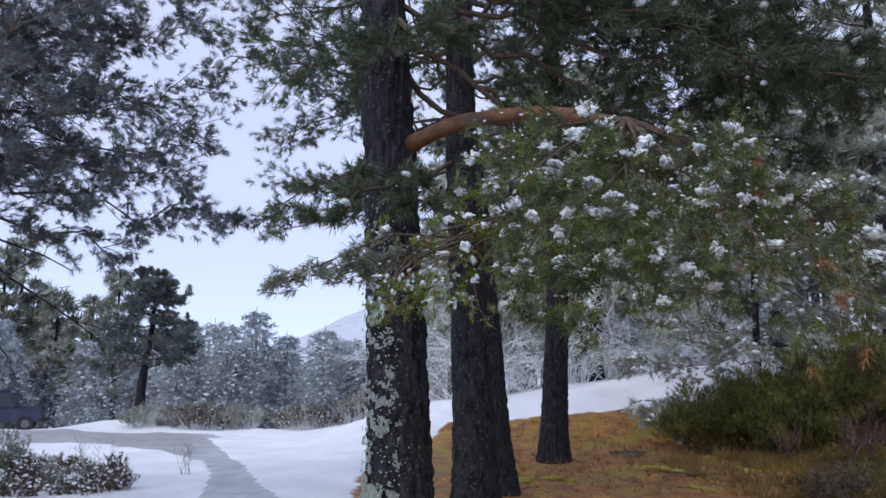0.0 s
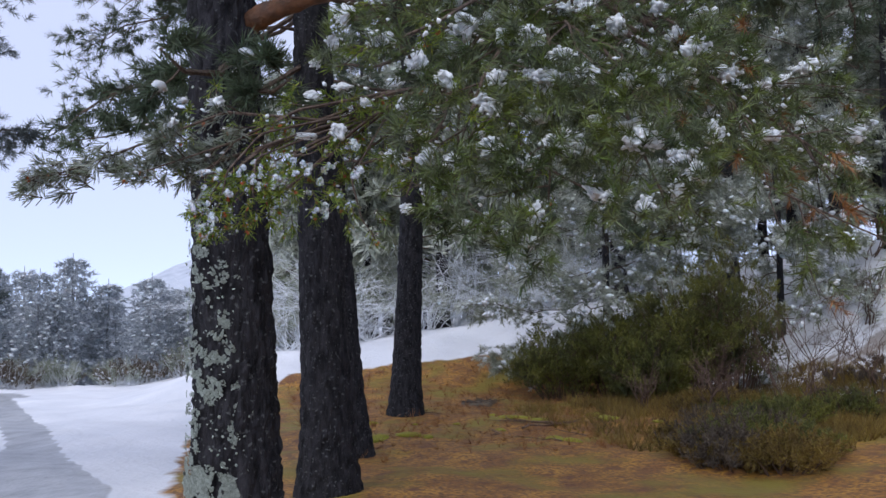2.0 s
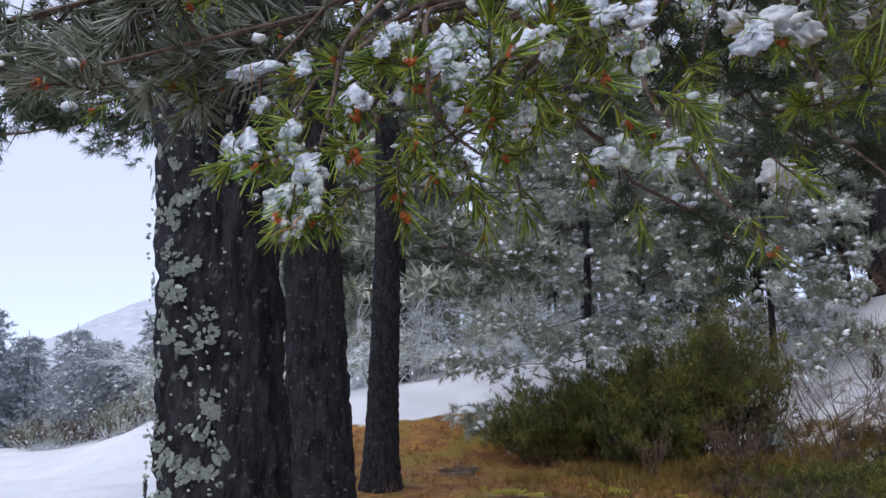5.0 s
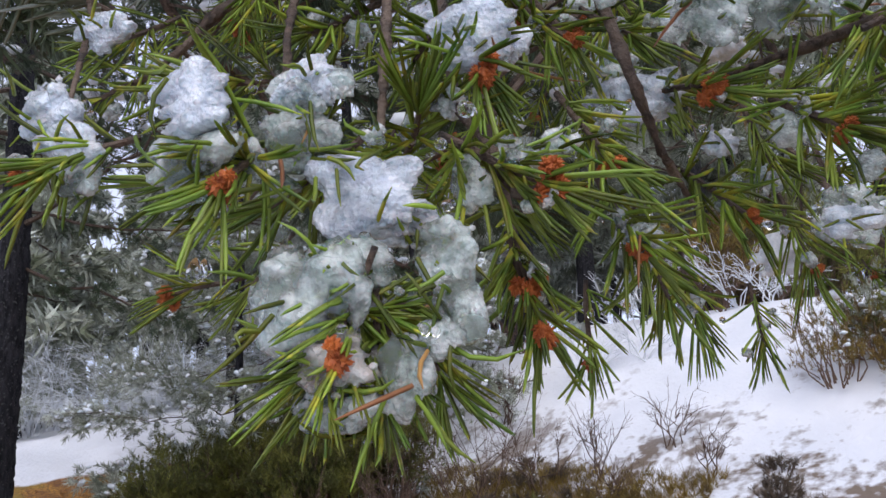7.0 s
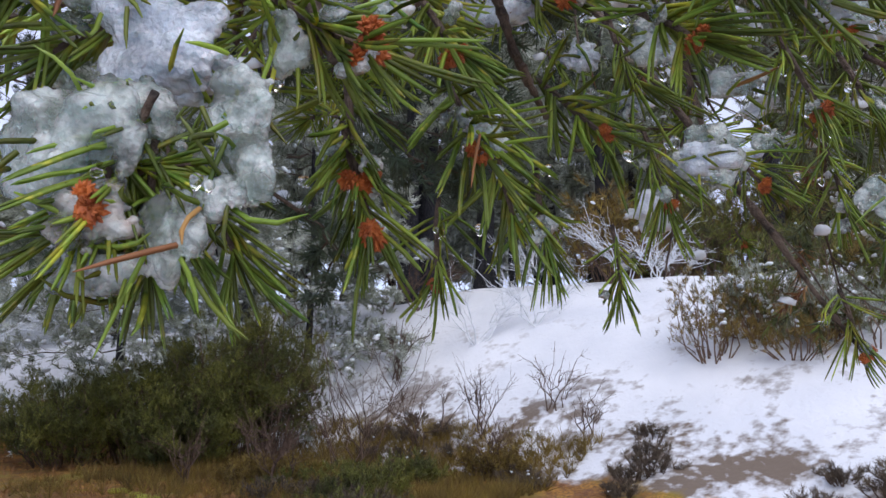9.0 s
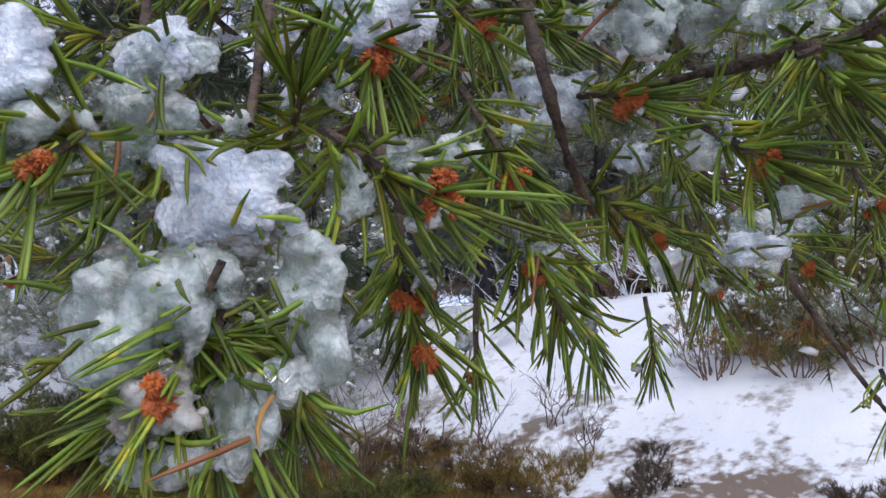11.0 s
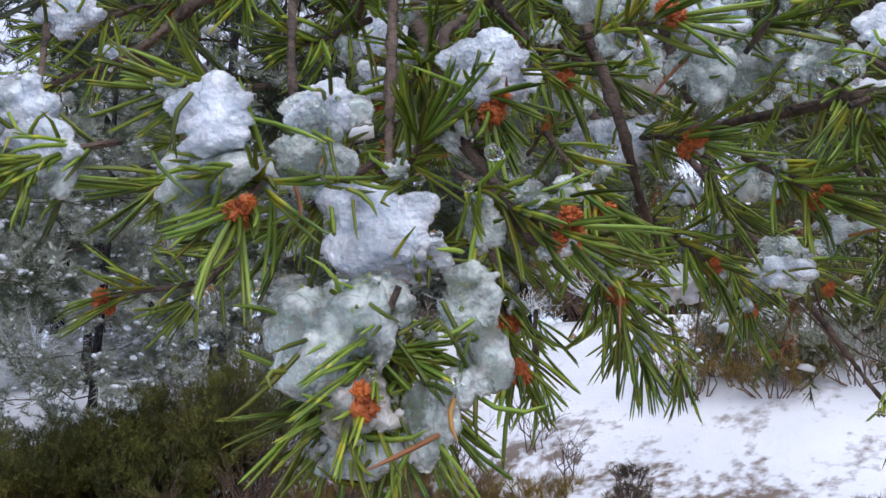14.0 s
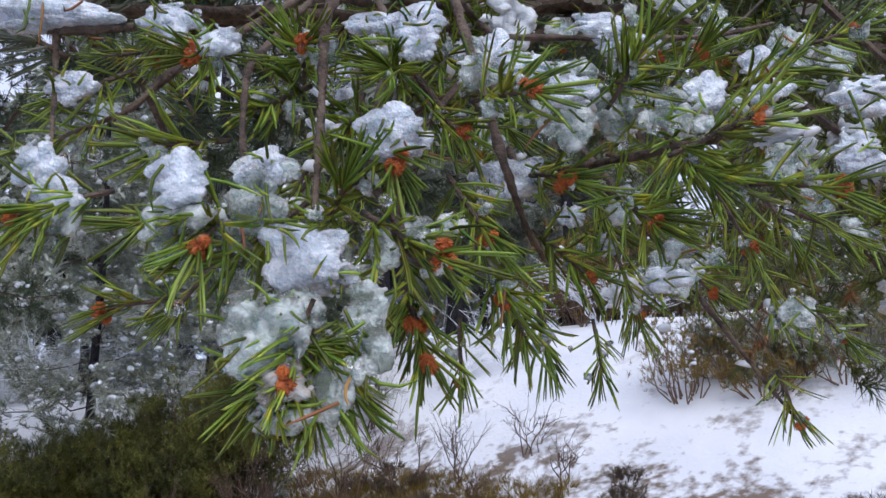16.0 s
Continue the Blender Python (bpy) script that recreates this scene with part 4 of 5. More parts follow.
shoot((-0.324, 4.259, 1.862), (-0.76, 0.53, -0.37), 0)
shoot((-0.317, 4.110, 1.756), (-0.11, -0.07, -0.99), 0, 0.7)
shoot((-0.336, 4.118, 1.758), (-0.35, 0.24, -0.91), 0, 0.7)
shoot((-0.263, 4.146, 1.877), (-0.54, -0.81, 0.25), 0)
shoot((-0.139, 4.119, 1.936), (-0.23, -0.76, -0.60), 0)
shoot((-0.173, 4.149, 1.977), (-0.71, -0.37, -0.60), 0)
shoot((-0.091, 3.994, 1.884), (0.15, -0.80, -0.58), 0)
shoot((0.065, 3.966, 1.872), (0.51, -0.68, -0.52), 0)
shoot((0.145, 4.043, 1.827), (0.25, -0.18, -0.95), 0)
shoot((-0.234, 4.354, 1.824), (-0.48, 0.43, -0.77), 0)
shoot((-0.323, 4.169, 1.831), (-0.66, 0.47, -0.59), 0)
snow_clump((-0.363, 4.152, 1.862), 0.027, 0.025, 0)
snow_clump((-0.360, 4.155, 1.843), 0.034, 0.022, 1)
snow_clump((-0.361, 4.160, 1.833), 0.016, 0.016, 1)
snow_clump((-0.319, 4.144, 1.871), 0.031, 0.025, 1)
snow_clump((-0.323, 4.146, 1.853), 0.029, 0.023, 1)
snow_clump((-0.321, 4.145, 1.874), 0.025, 0.020, 0)
snow_clump((-0.305, 4.131, 1.829), 0.042, 0.031, 0)
snow_clump((-0.291, 4.125, 1.821), 0.025, 0.020, 0)
snow_clump((-0.311, 4.117, 1.848), 0.009, 0.009, 1)
snow_clump((-0.336, 4.121, 1.787), 0.038, 0.035, 1)
snow_clump((-0.321, 4.120, 1.799), 0.034, 0.023, 1)
snow_clump((-0.300, 4.093, 1.802), 0.020, 0.022, 1)
snow_clump((-0.303, 4.086, 1.783), 0.017, 0.022, 1)
snow_clump((-0.309, 4.088, 1.773), 0.015, 0.013, 1)
snow_clump((-0.334, 4.110, 1.766), 0.026, 0.021, 2)
snow_clump((-0.330, 4.112, 1.752), 0.026, 0.020, 1)
snow_clump((-0.318, 4.095, 1.761), 0.017, 0.025, 1)
snow_clump((-0.325, 4.147, 1.805), 0.022, 0.014, 1)
snow_clump((-0.255, 4.119, 1.904), 0.035, 0.029, 0)
snow_clump((-0.242, 4.112, 1.902), 0.019, 0.019, 0)
snow_clump((-0.273, 4.107, 1.834), 0.015, 0.021, 1)
snow_clump((-0.377, 4.260, 1.888), 0.029, 0.026, 0)
snow_clump((-0.372, 4.251, 1.869), 0.030, 0.024, 0)
snow_clump((-0.368, 4.250, 1.857), 0.021, 0.018, 1)
snow_clump((-0.341, 4.347, 2.014), 0.097, 0.022, 0)
snow_clump((-0.337, 4.311, 1.956), 0.032, 0.021, 0)
snow_clump((-0.220, 4.128, 1.972), 0.024, 0.022, 0)
snow_clump((-0.209, 4.141, 1.993), 0.039, 0.021, 0)
snow_clump((-0.194, 4.101, 1.954), 0.024, 0.020, 1)
snow_clump((-0.132, 4.121, 1.903), 0.041, 0.026, 0)
snow_clump((-0.136, 4.140, 1.909), 0.023, 0.019, 0)
snow_clump((-0.156, 4.065, 1.920), 0.032, 0.029, 1)
snow_clump((-0.175, 4.051, 1.934), 0.029, 0.020, 0)
snow_clump((-0.176, 4.078, 1.956), 0.027, 0.017, 0)
snow_clump((-0.107, 3.997, 1.939), 0.024, 0.024, 0)
snow_clump((-0.097, 3.988, 1.930), 0.020, 0.017, 0)
snow_clump((-0.006, 3.968, 1.888), 0.026, 0.017, 1)
snow_clump((-0.068, 4.085, 2.025), 0.037, 0.018, 0)
snow_clump((-0.054, 4.071, 2.010), 0.045, 0.018, 0)
snow_clump((0.137, 4.120, 1.874), 0.048, 0.023, 0)
snow_clump((-0.165, 4.105, 1.823), 0.019, 0.014, 1)
snow_clump((-0.251, 4.183, 1.972), 0.024, 0.024, 1)
snow_clump((-0.297, 4.223, 1.974), 0.031, 0.020, 0)
snow_clump((-0.289, 4.284, 2.009), 0.041, 0.026, 0)
snow_clump((-0.050, 3.926, 1.939), 0.037, 0.017, 0)
snow_clump((-0.117, 4.015, 1.922), 0.024, 0.020, 1)
snow_clump((-0.249, 4.105, 1.848), 0.018, 0.018, 1)
snow_clump((-0.246, 4.084, 1.848), 0.015, 0.013, 1)
snow_clump((-0.282, 4.369, 1.969), 0.024, 0.016, 0)
snow_clump((-0.173, 4.215, 2.030), 0.033, 0.016, 0)
snow_clump((-0.151, 4.118, 1.987), 0.022, 0.026, 0)
snow_clump((-0.103, 3.962, 1.932), 0.026, 0.013, 0)
snow_clump((0.053, 4.099, 1.858), 0.041, 0.037, 1)
snow_clump((-0.111, 4.316, 2.031), 0.036, 0.035, 0)
snow_clump((-0.130, 4.168, 1.952), 0.019, 0.018, 1)
snow_clump((-0.195, 4.160, 1.926), 0.026, 0.017, 0)
snow_clump((0.140, 3.963, 1.947), 0.042, 0.028, 0)
snow_clump((-0.093, 4.060, 1.943), 0.034, 0.030, 1)
snow_clump((-0.217, 4.137, 1.984), 0.019, 0.016, 0)
snow_clump((-0.116, 4.029, 1.926), 0.020, 0.015, 1)
snow_clump((0.085, 4.055, 2.081), 0.019, 0.017, 1)
snow_clump((-0.194, 4.234, 1.945), 0.028, 0.017, 0)
snow_clump((0.114, 4.082, 1.879), 0.021, 0.015, 1)
snow_clump((-0.089, 4.149, 2.007), 0.034, 0.022, 1)
snow_clump((-0.022, 3.992, 1.982), 0.024, 0.024, 0)
snow_clump((0.145, 3.978, 2.037), 0.033, 0.024, 1)
snow_clump((-0.076, 4.179, 1.961), 0.034, 0.025, 1)
snow_clump((0.052, 3.936, 1.970), 0.020, 0.017, 1)
snow_clump((-0.150, 4.062, 1.955), 0.031, 0.019, 1)
snow_clump((-0.013, 3.927, 1.945), 0.032, 0.024, 0)
snow_clump((-0.011, 4.149, 2.062), 0.025, 0.020, 1)
snow_clump((0.050, 4.001, 1.819), 0.026, 0.024, 1)
snow_clump((-0.045, 4.218, 2.024), 0.021, 0.019, 1)
snow_clump((0.068, 3.950, 1.967), 0.024, 0.015, 1)
snow_clump((-0.034, 4.106, 1.872), 0.017, 0.016, 1)
snow_clump((0.056, 4.057, 1.985), 0.026, 0.023, 1)
snow_clump((0.139, 4.013, 2.056), 0.038, 0.038, 1)
snow_clump((-0.103, 4.020, 1.847), 0.023, 0.016, 1)
snow_clump((-0.116, 4.165, 2.011), 0.031, 0.023, 1)
snow_clump((0.052, 4.079, 1.979), 0.026, 0.025, 1)
snow_clump((-0.088, 4.105, 1.884), 0.018, 0.017, 0)
snow_clump((0.031, 3.992, 1.928), 0.031, 0.028, 1)
snow_clump((0.009, 4.174, 2.007), 0.032, 0.031, 1)
snow_clump((0.026, 4.087, 1.850), 0.034, 0.021, 0)
snow_clump((-0.092, 4.042, 1.945), 0.030, 0.020, 1)
snow_clump((-0.213, 4.202, 1.968), 0.015, 0.010, 1)
snow_clump((0.093, 3.962, 1.877), 0.026, 0.019, 1)
snow_clump((-0.078, 4.038, 1.952), 0.033, 0.020, 1)
snow_clump((0.154, 3.973, 1.964), 0.036, 0.029, 0)
snow_clump((-0.074, 4.070, 1.887), 0.025, 0.025, 1)
water_drop((-0.356, 4.163, 1.802), 0.0073)
water_drop((-0.354, 4.160, 1.803), 0.0052)
twig(((-0.257, 4.169, 1.988), (-0.270, 4.157, 1.921), (-0.288, 4.142, 1.858)), 0.0042)
twig(((-0.257, 4.113, 1.851), (-0.265, 4.091, 1.826), (-0.262, 4.078, 1.828)), 0.0035)
twig(((-0.253, 4.133, 1.877), (-0.257, 4.113, 1.854), (-0.265, 4.095, 1.835)), 0.0036)
twig(((-0.176, 4.097, 1.896), (-0.148, 4.103, 1.867), (-0.110, 4.111, 1.847)), 0.0035)
twig(((-0.356, 4.381, 2.016), (-0.331, 4.337, 2.005), (-0.303, 4.302, 2.006)), 0.0065)
twig(((-0.335, 4.343, 2.003), (-0.336, 4.337, 1.973), (-0.367, 4.270, 1.895)), 0.0030)
twig(((-0.279, 4.297, 1.980), (-0.294, 4.305, 1.958), (-0.304, 4.321, 1.946)), 0.0040)
twig(((0.176, 4.103, 1.824), (0.201, 4.084, 1.783), (0.221, 4.057, 1.737)), 0.0032)
twig(((-0.024, 4.063, 2.023), (0.012, 4.033, 2.028), (0.050, 3.998, 2.042)), 0.0030)
twig(((-0.282, 4.209, 1.959), (-0.309, 4.177, 1.908), (-0.316, 4.165, 1.870)), 0.0030)
twig(((-0.188, 4.155, 1.966), (-0.181, 4.138, 1.940), (-0.180, 4.125, 1.924)), 0.0030)
twig(((-0.139, 3.985, 1.898), (-0.137, 3.972, 1.904), (-0.135, 3.960, 1.909)), 0.0032)
snow_clump((0.024, 4.079, 2.337), 0.058, 0.050, 0, 20)
snow_clump((0.341, 3.958, 2.315), 0.077, 0.077, 0, 20)
snow_clump((0.424, 3.918, 2.254), 0.069, 0.062, 0, 20)
snow_clump((0.747, 3.848, 2.257), 0.104, 0.053, 0, 20)
snow_clump((0.813, 3.830, 2.245), 0.069, 0.062, 0, 20)
snow_clump((0.872, 3.825, 2.269), 0.083, 0.063, 0, 20)
snow_clump((0.807, 3.863, 2.335), 0.099, 0.056, 0, 20)
snow_clump((0.283, 3.916, 2.166), 0.054, 0.054, 0, 20)
snow_clump((0.590, 3.881, 2.253), 0.069, 0.055, 0, 20)
snow_clump((0.294, 3.869, 2.053), 0.076, 0.068, 0, 20)
snow_clump((0.340, 3.828, 1.977), 0.090, 0.062, 0, 20)
snow_clump((0.416, 3.804, 1.960), 0.083, 0.083, 0, 20)
snow_clump((0.541, 3.797, 2.008), 0.091, 0.062, 0, 20)
snow_clump((0.626, 3.756, 1.954), 0.083, 0.049, 0, 20)
snow_clump((0.584, 3.760, 1.943), 0.057, 0.057, 0, 20)
snow_clump((0.792, 3.739, 2.000), 0.142, 0.075, 0, 20)
snow_clump((0.764, 3.766, 2.050), 0.072, 0.042, 0, 20)
snow_clump((0.875, 3.754, 2.083), 0.073, 0.053, 0, 20)
snow_clump((0.635, 3.677, 1.788), 0.051, 0.067, 0, 20)
snow_clump((0.550, 3.672, 1.742), 0.054, 0.045, 0, 20)
snow_clump((0.598, 3.640, 1.700), 0.061, 0.041, 0, 20)
snow_clump((0.340, 3.754, 1.814), 0.079, 0.059, 0, 20)
snow_clump((0.265, 3.769, 1.811), 0.059, 0.044, 0, 20)
snow_clump((0.377, 3.767, 1.859), 0.035, 0.037, 0, 20)
snow_clump((-0.001, 4.119, 2.100), 0.101, 0.032, 0, 20)
snow_clump((0.997, 3.706, 2.028), 0.150, 0.081, 0, 20)
snow_clump((0.999, 3.788, 2.242), 0.090, 0.052, 0, 20)
snow_clump((1.127, 3.759, 2.241), 0.076, 0.062, 0, 20)
snow_clump((1.245, 3.775, 2.358), 0.121, 0.071, 0, 20)
snow_clump((1.089, 3.658, 1.961), 0.070, 0.058, 0, 20)
snow_clump((1.135, 3.628, 1.917), 0.082, 0.070, 0, 20)
snow_clump((0.933, 3.775, 2.169), 0.075, 0.054, 0, 20)
snow_clump((0.559, 3.849, 2.148), 0.070, 0.057, 0, 20)
snow_clump((0.084, 4.055, 2.406), 0.089, 0.060, 0, 20)
snow_clump((0.236, 4.010, 2.400), 0.089, 0.071, 0, 20)
snow_clump((0.641, 3.920, 2.397), 0.089, 0.064, 0, 20)
snow_clump((0.721, 3.908, 2.414), 0.093, 0.057, 0, 20)
snow_clump((0.728, 3.762, 2.023), 0.078, 0.052, 0, 20)
snow_clump((0.960, 3.616, 1.808), 0.073, 0.049, 0, 20)
snow_clump((1.222, 3.665, 2.049), 0.079, 0.066, 0, 20)
snow_clump((0.862, 3.651, 1.836), 0.062, 0.043, 0, 20)
snow_clump((0.426, 3.708, 1.760), 0.060, 0.038, 0, 20)

# a bud half sunk in the lowest slab
iced_bud = new("bud", BUDS[1])
iced_bud.parent = big
iced_bud["label"] = "rusty bud half covered by ice"
iced_bud.matrix_local = Matrix.Translation(Vector((-0.3375, 4.1065, 1.767)) - big.location) @ pose(0, 0, 0, 100, 20, 40) @ Matrix.Scale(0.85, 4)

# single needles frozen into the slabs, reaching out of them
pierce, dead_ = Soup(), Soup()
for x_, y_, z_, w_, h_ in ICE_AT:
    for _ in range(int(3 + 120 * w_)):
        o_ = shoot_rng.normal(0, 0.30, 3) * [w_, w_ * 0.4, h_]
        d = shoot_rng.normal(0, 0.55, 3) + [-0.45, -0.35, -0.45]
        d /= np.linalg.norm(d)
        ln, w = shoot_rng.uniform(0.012, 0.028), 0.0017
        p0 = local((x_, y_, z_)) + o_
        sag = shoot_rng.normal(0, 0.12, 3) * ln
        (dead_ if shoot_rng.random() < 0.06 else pierce).add(*tube(np.array([p0, p0 + d * ln * 0.4, p0 + d * ln * 0.75 + sag * 0.5, p0 + d * ln + sag * 1.4]), [w * 0.5, w * 0.52, w * 0.45, w * 0.12], 4))
pierce.link("needles", M_NEEDLE_NEAR, big, "wet green needles frozen into the ice", True)["kind"] = "stuff"
dead_.link("dead_needles", M_NEEDLE_DEAD, big, "orange dead needles frozen into the ice", True)["kind"] = "stuff"

# sprigs that stick out of the snow on the bough
poke = []
for c in BOUGH_CLUMPS_AT:
    if np.linalg.norm(local(c) - END) < 0.8:
        continue
    for _ in range(9):
        o_ = bough_rng.normal(0, 0.035, 3) - [0, 0.01, 0.025]
        poke.append((*(local(c) + o_), *(bough_rng.normal(0, 0.6, 3) + [0, -0.5, 0.0]), bough_rng.uniform(0.8, 1.2)))
bv, bf = scatter(SPRIG_BOUGH, np.array(poke))
link_mesh("crown", bv, bf, M_NEEDLE, big, "green needles round the snow clumps")["kind"] = "stuff"

# shoots deeper in the bough
for k, r_ in enumerate(B_NEAR):
    p = np.array(r_[:3]) + np.array(big.location)
    if np.linalg.norm(np.array(r_[:3]) - END) > 0.5 and p[2] > 1.90 and (k % 2 or p[0] < -0.3):
        shoot(tuple(p), tuple(np.array(r_[3:6]) + [-0.2, -0.4, -0.2]), shoot_rng.random() < 0.25, 1.2, False, p[0] < -0.2 and p[1] > 4.3)
for k in range(46):
    u = shoot_rng.random()
    p = np.array([-0.30, 4.48, 2.12]) * (1 - u) + np.array([-0.98, 4.42, 1.99]) * u + shoot_rng.normal(0, 0.03, 3)
    shoot(tuple(p), tuple(np.array([-0.9, -0.25, -0.1]) + shoot_rng.normal(0, 0.4, 3)), 0, 1.25, False, True)
for k in range(50):
    a_, b_, c_ = shoot_rng.random(3)
    p = np.array([-0.75, 4.55, 2.02]) * (1 - a_) + np.array([0.75, 4.05, 1.98]) * a_ + np.array([0.25, 0.35, 0]) * (b_ * 1.2 - 0.1) + np.array([0, 0, 0.42 * c_ - 0.06])
    w_ = np.array([-0.35, -0.55, -0.45]) + shoot_rng.normal(0, 0.55, 3)
    shoot(tuple(p), tuple(w_), shoot_rng.random() < 0.4, 1.0, False)

# ---------------------------------------------------------------- lichen on the large pine
lich_rng = np.random.default_rng(62)


def lichen_patch(z, az, size, mesh_no):
    """A crust that sits on the trunk at height z, turned az degrees round it (0 faces the camera's first stand)."""
    t = z / 14.0
    r = 0.25 + (0.05 - 0.25) * t + 0.25 * 0.35 * math.exp(-z / 0.35)
    a = radians(-90 + az)
    c = Vector((-0.35 * t + math.cos(a) * r * 0.98, 0.1 * t + math.sin(a) * r * 0.98, z))
    ob = new("lichen", LICHENS[mesh_no])
    ob.parent = big
    q = Vector((math.cos(a), math.sin(a), 0)).to_track_quat("Z", "Y")
    ob.matrix_local = Matrix.Translation(c) @ q.to_matrix().to_4x4() @ pose(0, 0, 0, 0, 0, lich_rng.uniform(0, 360)) @ Matrix.Diagonal((size, size * 0.75, size * 0.22, 1))
    return ob


def lichen_mesh(seed, lobes):
    rng = np.random.default_rng(seed)
    rows = []
    for k in range(lobes):
        a, r = rng.uniform(0, 2 * np.pi), 0.42 * math.sqrt(rng.random())
        rows.append((math.cos(a) * r, math.sin(a) * r * 0.8, rng.uniform(0, 0.12), *rng.normal(0, 1, 3), rng.uniform(0.12, 0.34)))
    s = Soup()
    for k in range(4):
        s.add(*scatter(SPECKS[k], np.array(rows[k::4])))
    me = bpy.data.meshes.new("lichen")
    me.from_pydata(np.concatenate(s.v).tolist(), [], s.f)
    me.materials.append(M_LICHEN)
    return me


LICHENS = [lichen_mesh(k + 71, 26 + 6 * k) for k in range(6)]
for k in range(150):
    z = 0.55 + 2.3 * lich_rng.random() ** 1.6
    az = lich_rng.normal(-24 + 8 * (z - 1), 34)
    lichen_patch(z, az, lich_rng.uniform(0.05, 0.17) * (1.25 - 0.3 * z), lich_rng.integers(6))
specks = []
for k in range(480):
    z, a = 0.5 + 2.4 * lich_rng.random() ** 1.3, radians(-90 + lich_rng.uniform(-88, 85))
    r = 0.25 - 0.2 * z / 14.0 + 0.0875 * math.exp(-z / 0.35)
    specks.append((-0.35 * z / 14 + math.cos(a) * r, 0.1 * z / 14 + math.sin(a) * r, z, *lich_rng.normal(0, 1, 3), lich_rng.uniform(0.008, 0.028)))
speck_soup = Soup()
for k in range(4):
    speck_soup.add(*scatter(SPECKS[k], np.array(specks[k::4])))
speck_soup.link("lichen", M_LICHEN, big, "specks of grey lichen")["kind"] = "stuff"


# ---------------------------------------------------------------- bushes
def bush(name, label, base, height, spread, seed, stems=60, mat=None, template=None, scale=1.0, dens=8, cat="bush", group="bushes", stem_mat=None, snow=0.0, upright=1.0, cap=0.16, tuft=1):
    rng = np.random.default_rng(seed)
    root = tagged(new(name), label, cat, group)
    z = gz(*base)
    root.location = (*base, z)
    wood, spots, caps = Soup(), [], []
    for k in range(stems):
        az = rng.random() * 2 * np.pi
        out = spread * math.sqrt(rng.random())
        h = height * (1 - 0.55 * (out / spread) ** 2) * rng.uniform(0.7, 1.1)
        p0 = np.array([math.cos(az) * out * 0.35, math.sin(az) * out * 0.35, -0.1])
        p1 = np.array([math.cos(az) * out, math.sin(az) * out, h])
        pts = curve_pts(p0, p1, -0.12 * height * (1 - upright), 5, rng, 0.05 * height)
        wood.add(*tube(pts, np.linspace(0.014, 0.003, 5), 4))
        for _ in range(dens):
            u = 0.35 + 0.65 * rng.random()
            i = min(3, int(u * 4))
            c = pts[i] + (pts[i + 1] - pts[i]) * (u * 4 - i) + rng.normal(0, 0.07 * height, 3)
            lean_ = np.array([math.cos(az) * 0.3, math.sin(az) * 0.3, 0.9])
            if tuft > 1:
                wood.add(*tube(np.array([pts[i], (pts[i] + c) / 2 - [0, 0, 0.02], c]), [0.007, 0.005, 0.003], 3))
            for _ in range(tuft):
                e = c + rng.normal(0, 0.085, 3) * [1, 1, 0.7] if tuft > 1 else c
                spots.append((*e, *(rng.normal(0, 0.45, 3) + lean_), scale * rng.uniform(0.7, 1.3)))
            if rng.random() < snow:
                caps.append((*(c + [0, 0, 0.05]), *(rng.normal(0, 0.3, 3) + [0, 0, 1]), rng.uniform(0.4, 1.0) * cap))
    wood.link("brushwood", stem_mat or M_BRUSH, root)["kind"] = "stuff"
    if dens:
        v, f = scatter(template or SPRIG_BROOM, np.array(spots))
        link_mesh("foliage", v, f, mat or M_BROOM, root)["kind"] = "stuff"
    if caps:
        S = Soup()
        for k in range(4):
            if caps[k::4]:
                S.add(*scatter(BLOBS[k], np.array(caps[k::4])))
        S.link("snow_cover", M_SNOW, root, "patches of white snow", True)["kind"] = "stuff"
    return root


SPRIG_BROOM = sprig(22, 0.045, 0.10, 0.010, 68, np.random.default_rng(6))
SPRIG_HEATH = sprig(14, 0.14, 0.10, 0.012, 50, np.random.default_rng(7))
for base, h, sp, sd in [((6.1, 17.7), 1.5, 1.25, 1), ((7.0, 17.1), 1.9, 1.3, 2), ((8.1, 16.3), 2.7, 1.2, 3), ((8.7, 15.7), 2.9, 0.9, 4), ((7.2, 15.9), 1.2, 1.0, 5)]:
    bush("bush", "dark olive-green broom bush at the edge of pine litter", base, h, sp, 200 + sd, 60, dens=5, upright=0.5, tuft=15)
for k in range(9):
    bush("bush", "low brown-green heath bush in dead grass", (6.4 + 3.2 * bough_rng.random(), 11.0 + 3.2 * bough_rng.random()), 0.22 + 0.28 * bough_rng.random(), 0.6, 220 + k, 44, M_BROOM if k % 2 else M_GRASS, dens=12, upright=0.5)

for k in range(26):
    u_ = bough_rng.random()
    bush("bush", "low dark brown-olive heath bush at the litter's edge", (4.1 + 2.6 * u_ + 0.9 * bough_rng.random(), 8.2 + 3.6 * u_ + 1.6 * bough_rng.random()), 0.16 + 0.22 * bough_rng.random(), 0.5, 260 + k, 40, (M_BROOM, M_HEATHER, M_GRASS)[k % 3], dens=9, upright=0.5)


